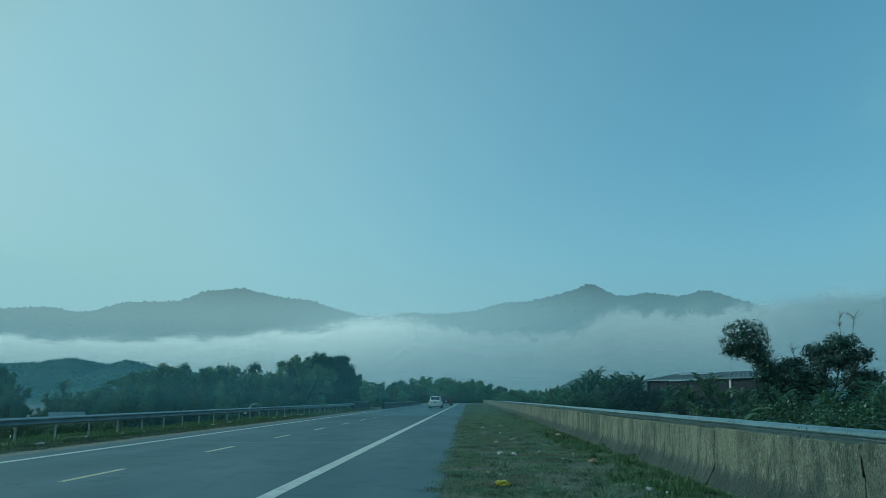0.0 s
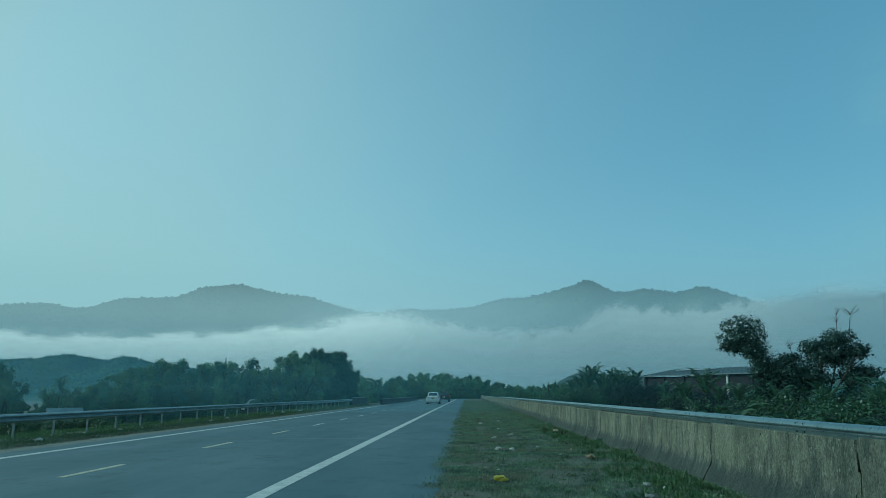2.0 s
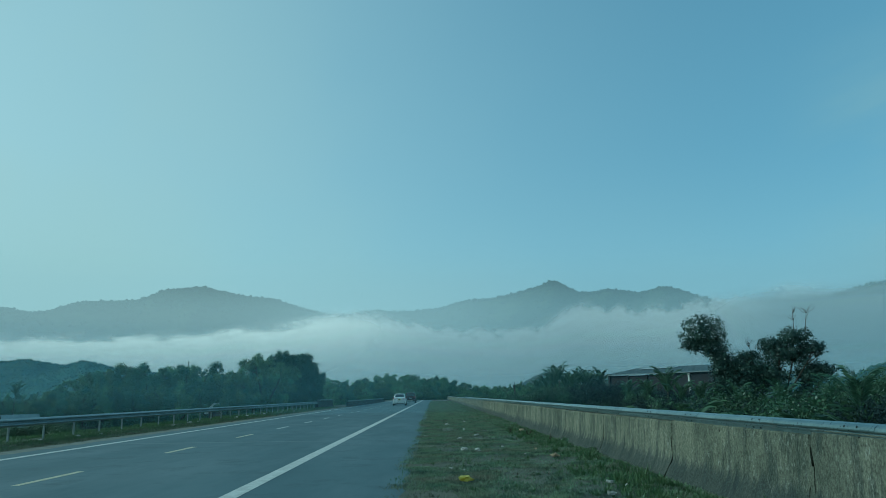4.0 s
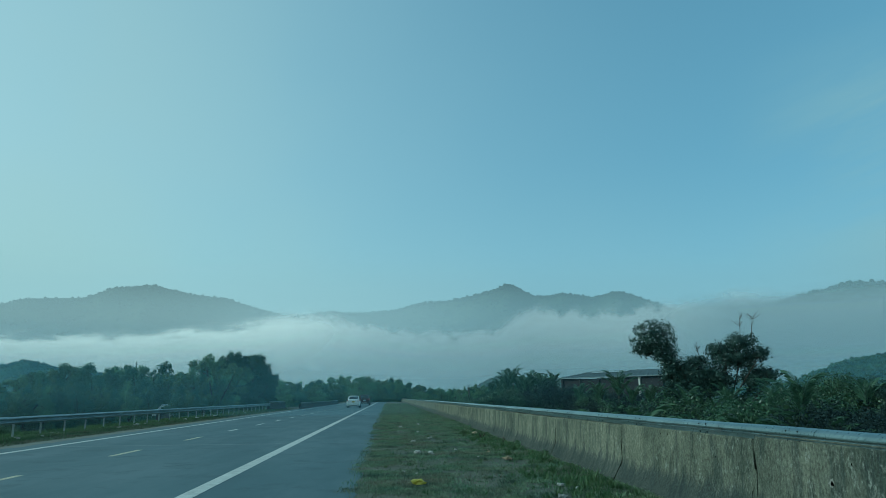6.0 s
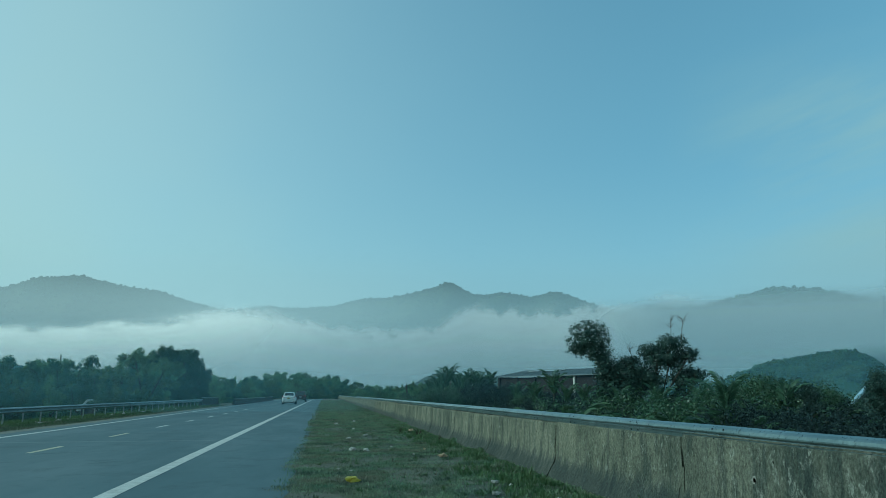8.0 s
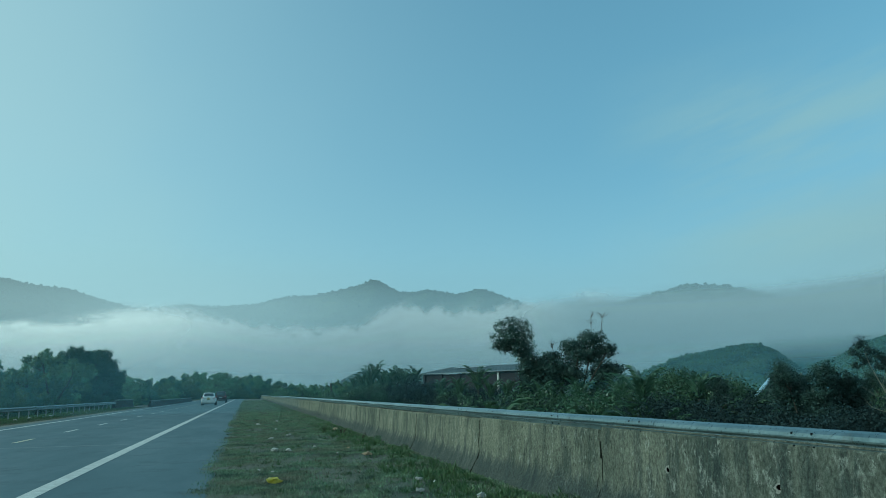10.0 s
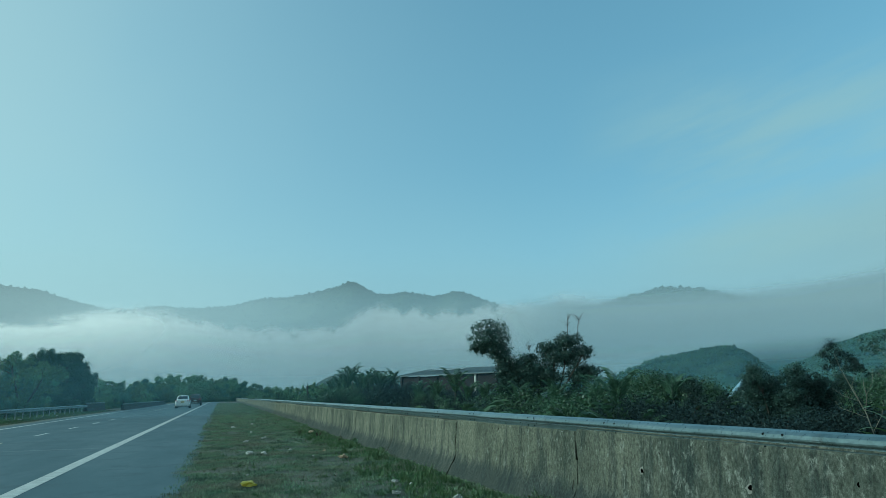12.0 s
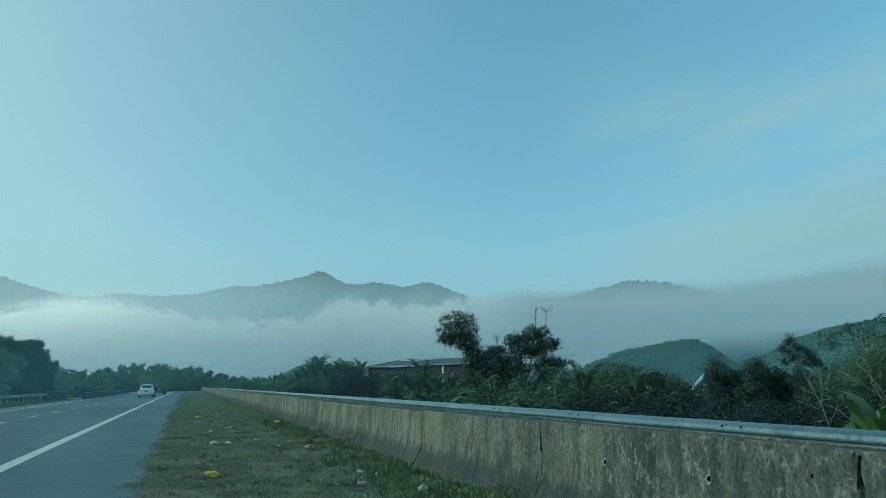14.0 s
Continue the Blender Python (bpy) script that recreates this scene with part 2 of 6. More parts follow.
def mist(name, colour, peak, edge, scale, wisp, stretch=(24, 5.0, 1), foot=0.0, glow=0.25, shine=0.0, thin=0.55, fade=0.8, body=1.0, rise=0.1):
    """Thin lit vapour, self-glowing where shine is set: the sheet's v coordinate and drifting noise set how much of it
    stops the light.
    """
    m, n, l = shader(name)
    n.remove(n["Principled BSDF"])
    uv, tc, mp, t = (n.new("ShaderNode" + k) for k in ("UVMap", "TexCoord", "Mapping", "TexNoise"))
    mp.inputs["Scale"].default_value = stretch
    l.new(uv.outputs["UV"], mp.inputs["Vector"])
    l.new(mp.outputs["Vector"], t.inputs["Vector"])
    t.inputs["Scale"].default_value, t.inputs["Detail"].default_value, t.inputs["Roughness"].default_value = scale, 8, 0.6
    sep = n.new("ShaderNodeSeparateXYZ")
    l.new(uv.outputs["UV"], sep.inputs["Vector"])

    def calc(op, a, b):
        x = n.new("ShaderNodeMath")
        x.operation = op
        for i, v in enumerate((a, b)):
            if isinstance(v, (int, float)):
                x.inputs[i].default_value = v
            else:
                l.new(v, x.inputs[i])
        return x.outputs["Value"]

    shifted = calc("ADD", sep.outputs["Y"], calc("MULTIPLY", calc("SUBTRACT", t.outputs["Fac"], 0.5), wisp))
    r = n.new("ShaderNodeMapRange")
    r.interpolation_type = "SMOOTHSTEP"
    for k, x in zip(("From Min", "From Max", "To Min", "To Max"), (1.0 - edge, 1.0, peak, 0.0)):
        r.inputs[k].default_value = x
    l.new(shifted, r.inputs["Value"])
    lid = n.new("ShaderNodeMapRange")
    lid.interpolation_type = "SMOOTHSTEP"
    for k, x in zip(("From Min", "From Max", "To Min", "To Max"), (fade, 1.0, 1.0, 0.0)):
        lid.inputs[k].default_value = x
    l.new(sep.outputs["Y"], lid.inputs["Value"])
    ends = n.new("ShaderNodeMapRange")
    ends.interpolation_type = "SMOOTHSTEP"
    for k, x in zip(("From Min", "From Max", "To Min", "To Max"), (0.0, 0.17, 0.0, 1.0)):
        ends.inputs[k].default_value = x
    l.new(calc("MINIMUM", sep.outputs["X"], calc("SUBTRACT", 1.0, sep.outputs["X"])), ends.inputs["Value"])
    alpha = calc("MULTIPLY", calc("MULTIPLY", r.outputs["Result"], lid.outputs["Result"]), ends.outputs["Result"])
    if foot:
        fr = n.new("ShaderNodeMapRange")
        for k, x in zip(("From Min", "From Max", "To Min", "To Max"), (rise, foot, thin, 1.0)):
            fr.inputs[k].default_value = x
        l.new(sep.outputs["Y"], fr.inputs["Value"])
        alpha = calc("MULTIPLY", alpha, fr.outputs["Result"])
    d, tl, tp, both, out = (n.new("ShaderNode" + k) for k in ("BsdfDiffuse", "BsdfTranslucent", "BsdfTransparent", "MixShader", "MixShader"))
    for s in (d, tl):
        s.inputs["Color"].default_value = (*(c * body for c in colour), 1)
    both.inputs["Fac"].default_value = glow
    up = n.new("ShaderNodeCombineXYZ")
    up.inputs["Y"].default_value, up.inputs["Z"].default_value = -0.35, 0.94
    l.new(up.outputs["Vector"], d.inputs["Normal"])
    l.new(d.outputs["BSDF"], both.inputs[1])
    l.new(tl.outputs["BSDF"], both.inputs[2])
    lit = both.outputs["Shader"]
    if shine:   # far sheets only: added emission stands in for light scattered inside the bank
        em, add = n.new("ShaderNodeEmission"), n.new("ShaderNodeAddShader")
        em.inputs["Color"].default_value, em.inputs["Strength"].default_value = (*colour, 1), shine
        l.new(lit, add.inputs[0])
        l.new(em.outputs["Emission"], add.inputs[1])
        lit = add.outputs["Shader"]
    l.new(alpha, out.inputs["Fac"])
    l.new(tp.outputs["BSDF"], out.inputs[1])
    l.new(lit, out.inputs[2])
    l.new(out.outputs["Shader"], n["Material Output"].inputs["Surface"])
    return m


def glass(name, colour=(0.02, 0.025, 0.03)):
    m, n, l = shader(name)
    b = n["Principled BSDF"]
    b.inputs["Base Color"].default_value = (*colour, 1)
    b.inputs["Roughness"].default_value, b.inputs["Coat Weight"].default_value = 0.06, 0.6
    return m


M_ASPHALT = surface("asphalt", (0.052, 0.098, 0.118), (0.08, 0.134, 0.156), 0.7, 0.82, bump=0.25, fine=90, stretch=(1, 0.25, 1),
                    stain=(0.115, 0.165, 0.185), stain_scale=0.5, stain_cut=(0.45, 0.72), stain2=(0.045, 0.08, 0.1), stain2_scale=0.9, stain2_cut=(0.54, 0.7), bump_dist=0.006)
M_SEAM = surface("asphalt_seam", (0.1, 0.145, 0.165), (0.16, 0.2, 0.215), 3, 0.9, bump=0.2)
M_LINE = surface("road_paint", (0.42, 0.42, 0.40), (0.62, 0.62, 0.59), 5, 0.7, bump=0.15, fine=60, stain=(0.16, 0.16, 0.155), stain_scale=7, stain_cut=(0.62, 0.78))
M_YELLOW = surface("yellow_road_paint", (0.42, 0.38, 0.26), (0.56, 0.52, 0.38), 5, 0.7, bump=0.15, stain=(0.2, 0.18, 0.13), stain_scale=7, stain_cut=(0.58, 0.75))
M_SOIL = surface("ground_soil", (0.055, 0.07, 0.055), (0.12, 0.12, 0.09), 0.8, 0.95, bump=0.6, fine=12, stain=(0.11, 0.095, 0.06), stain_scale=0.5, stain_cut=(0.55, 0.75), bump_dist=0.05)
M_GRAVEL = surface("gravel_edge", (0.12, 0.125, 0.11), (0.21, 0.21, 0.18), 3, 0.95, bump=0.7, fine=50)
M_GRASS = surface("grass_blades", (0.085, 0.16, 0.105), (0.21, 0.275, 0.17), 1.6, 0.75, bump=0, vary=0.5, stain2=(0.045, 0.07, 0.055), stain2_scale=1.3, stain2_cut=(0.5, 0.66), through=0.25, stain=(0.19, 0.18, 0.135), stain_scale=0.7, stain_cut=(0.45, 0.66))
M_STRAW = surface("dry_straw", (0.11, 0.108, 0.07), (0.21, 0.2, 0.14), 2.0, 0.8, bump=0, vary=0.5, through=0.15)
M_GREEN = surface("lush_grass_blades", (0.05, 0.115, 0.05), (0.125, 0.19, 0.08), 1.8, 0.7, bump=0, vary=0.4, through=0.25)
M_CONCRETE = weathered("weathered_concrete")
# dark tone carries the shade on the far barriers' road side
M_DARKCONC = surface("shaded_concrete", (0.025, 0.025, 0.025), (0.05, 0.05, 0.048), 1.5, 0.9, bump=0.4)
M_PALE = surface("spalled_concrete", (0.16, 0.155, 0.14), (0.3, 0.29, 0.26), 8, 0.9, bump=0.5)
# near-black without gloss: the shade inside openings is put into the colour
M_HOLE = surface("cavity_shade", (0.001, 0.001, 0.001), (0.003, 0.003, 0.003), 8, 1.0, bump=0, gloss=0.0)
M_STEEL = surface("galvanised_steel", (0.15, 0.205, 0.21), (0.25, 0.31, 0.315), 2.5, 0.33, metal=0.8, bump=0.1, fine=25, stain=(0.25, 0.22, 0.19), stain_scale=2.0, stain_cut=(0.62, 0.8))
M_GUARD = surface("pale_galvanised_steel", (0.2, 0.27, 0.29), (0.32, 0.39, 0.41), 2.5, 0.45, metal=0.3, bump=0.1, fine=25, stain=(0.2, 0.2, 0.18), stain_scale=2.0, stain_cut=(0.6, 0.8))
M_POST = surface("weathered_steel_post", (0.24, 0.28, 0.28), (0.36, 0.4, 0.4), 3, 0.6, metal=0.5, bump=0.1)
M_RUST = surface("rusty_bolt", (0.006, 0.009, 0.01), (0.014, 0.018, 0.019), 20, 0.95, bump=0.2, gloss=0.05)
M_BARK = surface("bark", (0.03, 0.026, 0.02), (0.075, 0.065, 0.052), 6, 0.95, bump=0.8, fine=30, stretch=(1, 1, 0.3))
M_PALEBARK = surface("pale_bark", (0.15, 0.145, 0.12), (0.25, 0.24, 0.2), 6, 0.9, bump=0.4, stretch=(1, 1, 0.3))
M_LEAF = surface("broad_leaf", (0.023, 0.05, 0.046), (0.056, 0.098, 0.076), 1.2, 0.42, bump=0, vary=0.45, through=0.2, gloss=0.3)
# near-black leaf: deep shade among the plants is put into the colour
M_LEAF3 = surface("blackish_leaf", (0.014, 0.028, 0.031), (0.034, 0.055, 0.05), 1.2, 0.55, bump=0, vary=0.45, through=0.15, gloss=0.15)
M_LEAF2 = surface("light_leaf", (0.036, 0.085, 0.05), (0.095, 0.16, 0.08), 1.2, 0.42, bump=0, vary=0.4, through=0.25, gloss=0.45)
M_WOOD_LEAF = surface("acacia_leaf", (0.06, 0.135, 0.088), (0.14, 0.225, 0.14), 0.7, 0.6, bump=0, vary=0.5, through=0.25, gloss=0.15)
M_GROVE = surface("dark_grove_leaf", (0.036, 0.085, 0.06), (0.095, 0.155, 0.1), 0.7, 0.6, bump=0, vary=0.6, through=0.2, gloss=0.15)
M_LIGHTWOOD = surface("young_acacia_leaf", (0.09, 0.18, 0.1), (0.205, 0.295, 0.15), 0.7, 0.6, bump=0, vary=0.6, through=0.25, gloss=0.15)
M_PALM = surface("palm_leaf", (0.042, 0.09, 0.062), (0.105, 0.17, 0.105), 2, 0.4, bump=0, vary=0.4, through=0.25, gloss=0.15)
M_PALM2 = surface("young_palm_leaf", (0.04, 0.085, 0.05), (0.1, 0.155, 0.085), 2, 0.4, bump=0, vary=0.5, through=0.25, gloss=0.2)
M_BANANA = surface("banana_leaf", (0.055, 0.12, 0.045), (0.13, 0.2, 0.065), 3, 0.4, bump=0.2, stretch=(1, 1, 1), through=0.35, stain=(0.25, 0.2, 0.1), stain_scale=2.5, stain_cut=(0.62, 0.7))
M_FOREST = surface("forest_slope", (0.02, 0.036, 0.02), (0.06, 0.085, 0.03), 0.02, 0.95, bump=1.0, fine=0.12, bump_dist=5.0, stain=(0.095, 0.12, 0.045), stain_scale=0.009, stain_cut=(0.55, 0.7), gloss=0.15)
# darker copy of the forest slope, with the mist's shade in its colour
M_SHADE = surface("shaded_forest_slope", (0.012, 0.038, 0.03), (0.03, 0.07, 0.05), 0.02, 0.95, bump=1.0, fine=0.12, bump_dist=5.0, gloss=0.1)
M_CANOPY = surface("forest_canopy", (0.018, 0.038, 0.02), (0.06, 0.095, 0.045), 0.05, 0.95, bump=0, vary=0.7, gloss=0.15)
M_SCRUB = surface("scrub_slope", (0.022, 0.055, 0.032), (0.066, 0.115, 0.052), 0.03, 0.95, bump=1.0, fine=0.2, bump_dist=2.0, stain=(0.03, 0.055, 0.02), stain_scale=0.02, stain_cut=(0.5, 0.6), gloss=0.15)
M_SHEET = surface("grey_roof_sheet", (0.1, 0.125, 0.13), (0.16, 0.185, 0.19), 0.8, 0.55, metal=0.3, bump=0.1, stain=(0.13, 0.1, 0.08), stain_scale=0.7, stain_cut=(0.6, 0.8))
M_SKYLIGHT = surface("translucent_roof_sheet", (0.6, 0.65, 0.68), (0.75, 0.8, 0.82), 2, 0.4, bump=0.05, through=0.5)
M_DARKWALL = surface("dark_shed_wall", (0.009, 0.008, 0.011), (0.02, 0.018, 0.022), 0.8, 0.9, bump=0.2, stretch=(1, 1, 0.3))
M_PLASTER = surface("white_plaster", (0.5, 0.5, 0.47), (0.66, 0.65, 0.61), 1.5, 0.85, bump=0.15, stain=(0.3, 0.28, 0.24), stain_scale=1.4, stain_cut=(0.58, 0.75))
M_BLUE = surface("blue_roof_sheet", (0.22, 0.35, 0.46), (0.33, 0.45, 0.54), 1.2, 0.5, bump=0.1)
M_BAG = surface("yellow_plastic_bag", (0.62, 0.52, 0.06), (0.8, 0.7, 0.16), 8, 0.35, bump=0.6, fine=25, through=0.3)
M_TRASH = surface("white_litter", (0.3, 0.29, 0.27), (0.5, 0.49, 0.46), 10, 0.6, bump=0.5)
M_TRASHBROWN = surface("brown_litter", (0.3, 0.2, 0.12), (0.55, 0.42, 0.3), 10, 0.7, bump=0.5)
M_CARWHITE = surface("white_car_paint", (0.74, 0.75, 0.75), (0.8, 0.81, 0.81), 1.0, 0.22, bump=0, fine=3)
M_CARRED = surface("dark_maroon_car_paint", (0.04, 0.013, 0.015), (0.055, 0.018, 0.02), 1.0, 0.22, bump=0, fine=3)
M_TYRE = surface("tyre_rubber", (0.014, 0.014, 0.014), (0.03, 0.03, 0.03), 8, 0.9, bump=0.2)
M_RIM = surface("alloy_rim", (0.35, 0.36, 0.37), (0.5, 0.5, 0.5), 4, 0.35, metal=0.9, bump=0)
M_PLASTIC = surface("black_plastic", (0.015, 0.015, 0.016), (0.03, 0.03, 0.031), 8, 0.6, bump=0.05)
M_CHROME = surface("chrome_trim", (0.6, 0.6, 0.6), (0.7, 0.7, 0.7), 4, 0.12, metal=1.0, bump=0)
M_TAIL = surface("red_lamp_lens", (0.32, 0.02, 0.02), (0.42, 0.04, 0.035), 5, 0.15, bump=0)
M_LENS = surface("clear_lamp_lens", (0.5, 0.5, 0.5), (0.6, 0.6, 0.6), 5, 0.12, bump=0)
M_PLATE = surface("yellow_number_plate", (0.62, 0.47, 0.08), (0.7, 0.55, 0.12), 5, 0.5, bump=0)
M_WPLATE = surface("white_number_plate", (0.65, 0.65, 0.65), (0.75, 0.75, 0.75), 5, 0.5, bump=0)
M_GLASS = glass("tinted_glass")
# shine makes these sheets glow by themselves, the sunward ones most
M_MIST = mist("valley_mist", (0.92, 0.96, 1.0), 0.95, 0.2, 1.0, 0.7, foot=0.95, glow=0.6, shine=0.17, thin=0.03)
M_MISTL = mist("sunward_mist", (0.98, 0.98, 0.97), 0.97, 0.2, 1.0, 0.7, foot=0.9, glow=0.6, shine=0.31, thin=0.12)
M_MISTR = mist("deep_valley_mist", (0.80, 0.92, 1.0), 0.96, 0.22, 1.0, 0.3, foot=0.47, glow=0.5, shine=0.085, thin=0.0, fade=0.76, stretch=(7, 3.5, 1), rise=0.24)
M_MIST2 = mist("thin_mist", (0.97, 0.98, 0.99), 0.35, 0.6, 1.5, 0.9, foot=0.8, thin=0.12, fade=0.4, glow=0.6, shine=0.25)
# haze is painted by see-through tinted sheets over whatever lies behind
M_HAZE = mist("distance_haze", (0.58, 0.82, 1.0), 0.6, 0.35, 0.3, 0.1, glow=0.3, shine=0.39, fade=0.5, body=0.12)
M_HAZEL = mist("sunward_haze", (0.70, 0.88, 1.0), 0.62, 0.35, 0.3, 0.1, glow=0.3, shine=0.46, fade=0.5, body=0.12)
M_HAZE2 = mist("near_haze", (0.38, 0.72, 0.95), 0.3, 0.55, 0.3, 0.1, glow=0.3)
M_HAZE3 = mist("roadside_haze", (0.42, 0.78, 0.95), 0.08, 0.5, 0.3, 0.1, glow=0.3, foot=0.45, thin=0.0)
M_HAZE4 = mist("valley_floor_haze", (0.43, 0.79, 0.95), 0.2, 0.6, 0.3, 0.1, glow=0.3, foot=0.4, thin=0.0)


# ---- builders ----
rng = np.random.default_rng(7)


def mesh_from(name, verts, faces, mats, smooth=False, uv=None):
    me = bpy.data.meshes.new(name)
    me.from_pydata([tuple(map(float, v)) for v in verts], [], [tuple(map(int, f)) for f in faces])
    for m in mats if isinstance(mats, (list, tuple)) else [mats]:
        me.materials.append(m)
    if smooth:
        me.polygons.foreach_set("use_smooth", [True] * len(me.polygons))
    if uv is not None:
        layer = me.uv_layers.new(name="UVMap")
        idx = np.empty(len(me.loops), dtype=np.int32)
        me.loops.foreach_get("vertex_index", idx)
        layer.data.foreach_set("uv", np.asarray(uv, dtype=np.float32)[idx].ravel())
    me.update()
    return me


def quads_mesh(name, quads, mat):
    """A mesh of loose four-cornered blades from an (n, 4, 3) array."""
    n = len(quads)
    me = bpy.data.meshes.new(name)
    me.vertices.add(4 * n)
    me.vertices.foreach_set("co", np.asarray(quads, dtype=np.float32).ravel())
    me.loops.add(4 * n)
    me.loops.foreach_set("vertex_index", np.arange(4 * n, dtype=np.int32))
    me.polygons.add(n)
    me.polygons.foreach_set("loop_start", np.arange(0, 4 * n, 4, dtype=np.int32))
    me.materials.append(mat)
    me.update(calc_edges=True)
    return me


def part(name, data, material=None, parent=None, label=""):
    """Links a bmesh or a mesh as one object under a thing or a part."""
    if isinstance(data, bmesh.types.BMesh):
        me = bpy.data.meshes.new(name)
        data.to_mesh(me)
        data.free()
        me.materials.append(material)
        data = me
    ob = new(name, data)
    ob.parent = parent
    if label:
        ob["label"] = label
    return ob


def thing(name, label, category, group="", kind="", at=None):
    e = new(name)
    e.empty_display_size = 0.2
    if at is not None:
        e.matrix_basis = at
    return tagged(e, label, category, group, kind)


def box(bm, x0, x1, y0, y1, z0, z1, bevel=0.0):
    made = bmesh.ops.create_cube(bm, size=1.0, matrix=Matrix.LocRotScale(((x0 + x1) / 2, (y0 + y1) / 2, (z0 + z1) / 2), None, (x1 - x0, y1 - y0, z1 - z0)))
    if bevel:
        es = list({e for v in made["verts"] for e in v.link_edges})
        bmesh.ops.bevel(bm, geom=es, offset=bevel, segments=2, affect="EDGES", profile=0.5)
    return bm


def boxes(*args, bevel=0.0):
    bm = bmesh.new()
    for a in args:
        box(bm, *a, bevel=bevel)
    return bm


def tube(bm, pts, radii, sides=7):
    """A tapered tube along points."""
    rings = []
    pts = [Vector(p) for p in pts]
    for i, p in enumerate(pts):
        way = (pts[min(i + 1, len(pts) - 1)] - pts[max(i - 1, 0)]).normalized()
        q = way.to_track_quat("Z", "Y")
        rings.append([bm.verts.new(p + q @ Vector((math.cos(a) * radii[i], math.sin(a) * radii[i], 0))) for a in (2 * math.pi * k / sides for k in range(sides))])
    for a, b in zip(rings, rings[1:]):
        for k in range(sides):
            bm.faces.new((a[k], a[(k + 1) % sides], b[(k + 1) % sides], b[k]))
    bm.faces.new(rings[0][::-1])
    bm.faces.new(rings[-1])
    for f in bm.faces:
        f.smooth = True
    return bm


def sweep_y(profile, ys, mat, name, closed=True, wobble=0.0):
    """A profile of (x, z) carried along y."""
    v, f, n = [], [], len(profile)
    for i, y in enumerate(ys):
        for x, z in profile:
            v.append((x + wobble * noise.noise((i * 0.7, x * 9, z * 9)), y, z + wobble * noise.noise((z * 7, i * 0.6, x * 5))))
    for i in range(len(ys) - 1):
        for k in range(n if closed else n - 1):
            a, b = i * n + k, i * n + (k + 1) % n
            f.append((a, b, b + n, a + n))
    if closed:
        f += [tuple(range(n))[::-1], tuple(range((len(ys) - 1) * n, len(ys) * n))]
    me = mesh_from(name, v, f, mat)
    bm = bmesh.new()
    bm.from_mesh(me)
    bmesh.ops.recalc_face_normals(bm, faces=bm.faces)
    bm.to_mesh(me)
    bm.free()
    return me


def bump_line(ctrl, a):
    """Smooth curve through (angle, height) pairs."""
    xs, ys = np.array(ctrl).T
    fine = np.linspace(xs[0], xs[-1], 700)
    h = np.interp(fine, xs, ys)
    w = np.hanning(11)
    h = np.convolve(np.pad(h, 5, mode="edge"), w / w.sum(), mode="valid")
    return np.interp(a, fine, h)


# ---- ground ----
def ground_z(x, y):
    """Road bed on an embankment; the fields lie lower on both sides."""
    right = np.clip((x - 4.3) / 5.0, 0, 1)
    left = np.clip((-13.6 - x) / 5.0, 0, 1)
    fall = 2.6 * (3 * right**2 - 2 * right**3) + 2.2 * (3 * left**2 - 2 * left**3)
    return -0.006 - fall


gx = np.unique(np.concatenate([-np.geomspace(20, 4600, 34), np.arange(-20, 12.1, 0.4), np.geomspace(12.5, 4600, 36)]))
gy = np.unique(np.concatenate([-np.geomspace(12, 4600, 20), np.arange(-12, 60, 1.2), np.geomspace(60, 4600, 50)]))
gv = []
for yy in gy:
    for xx in gx:
        near = 1.0 if (-11 < xx < 0.1) else 0.0
        gv.append((xx, yy, ground_z(xx, yy) + (1 - near) * 0.035 * noise.fractal((xx * 0.9, yy * 0.9, 0), 1.0, 2.0, 3)))
nx = len(gx)
gf = [(j * nx + i, j * nx + i + 1, (j + 1) * nx + i + 1, (j + 1) * nx + i) for j in range(len(gy) - 1) for i in range(nx - 1)]
tagged(new("ground", mesh_from("ground", gv, gf, M_SOIL, smooth=True)), "dry grassy soil beside and below the road embankment", "ground", kind="structure")

# ---- road ----
EDGE_R, EDGE_L, LINE_R, LINE_L, DASH = -0.45, -10.35, -2.66, -9.42, -6.34


def road_edge(y, side):
    return side + 0.1 * noise.noise((y * 0.8, side, 3)) + 0.07 * noise.noise((y * 3.1, side, 9))


ry = np.concatenate([np.arange(-60, 60, 0.5), np.arange(60, 360, 5.0)])
rv, rf = [], []
for y in ry:
    left, right = road_edge(y, EDGE_L), road_edge(y, EDGE_R)
    rv.append((left - 0.06, y, -0.014))   # the worn edges slope down into the soil
    for x in (left, *np.linspace(-9.8, -0.9, 12), right):
        rv.append((x, y, 0.0))
    rv.append((right + 0.06, y, -0.014))
for j in range(len(ry) - 1):
    for i in range(15):
        rf.append((j * 16 + i, j * 16 + i + 1, (j + 1) * 16 + i + 1, (j + 1) * 16 + i))
tagged(new("road", mesh_from("road", rv, rf, M_ASPHALT)), "grey worn asphalt dual-lane road with patches", "road", kind="structure")


def strip(name, x0, x1, y0, y1, mat, label, z=0.004, step=1.0, ragged=0.006, z1=None):
    n = max(2, int((y1 - y0) / step) + 1)
    v = []
    for y in np.linspace(y0, y1, n):
        v += [(x0 + ragged * noise.noise((y * 2.3, x0, 1)), y, z), (x1 + ragged * noise.noise((y * 2.1, x1, 5)), y, z if z1 is None else z1)]
    f = [(2 * i, 2 * i + 1, 2 * i + 3, 2 * i + 2) for i in range(n - 1)]
    return tagged(new(name, mesh_from(name, v, f, mat)), label, "road marking", kind="structure")


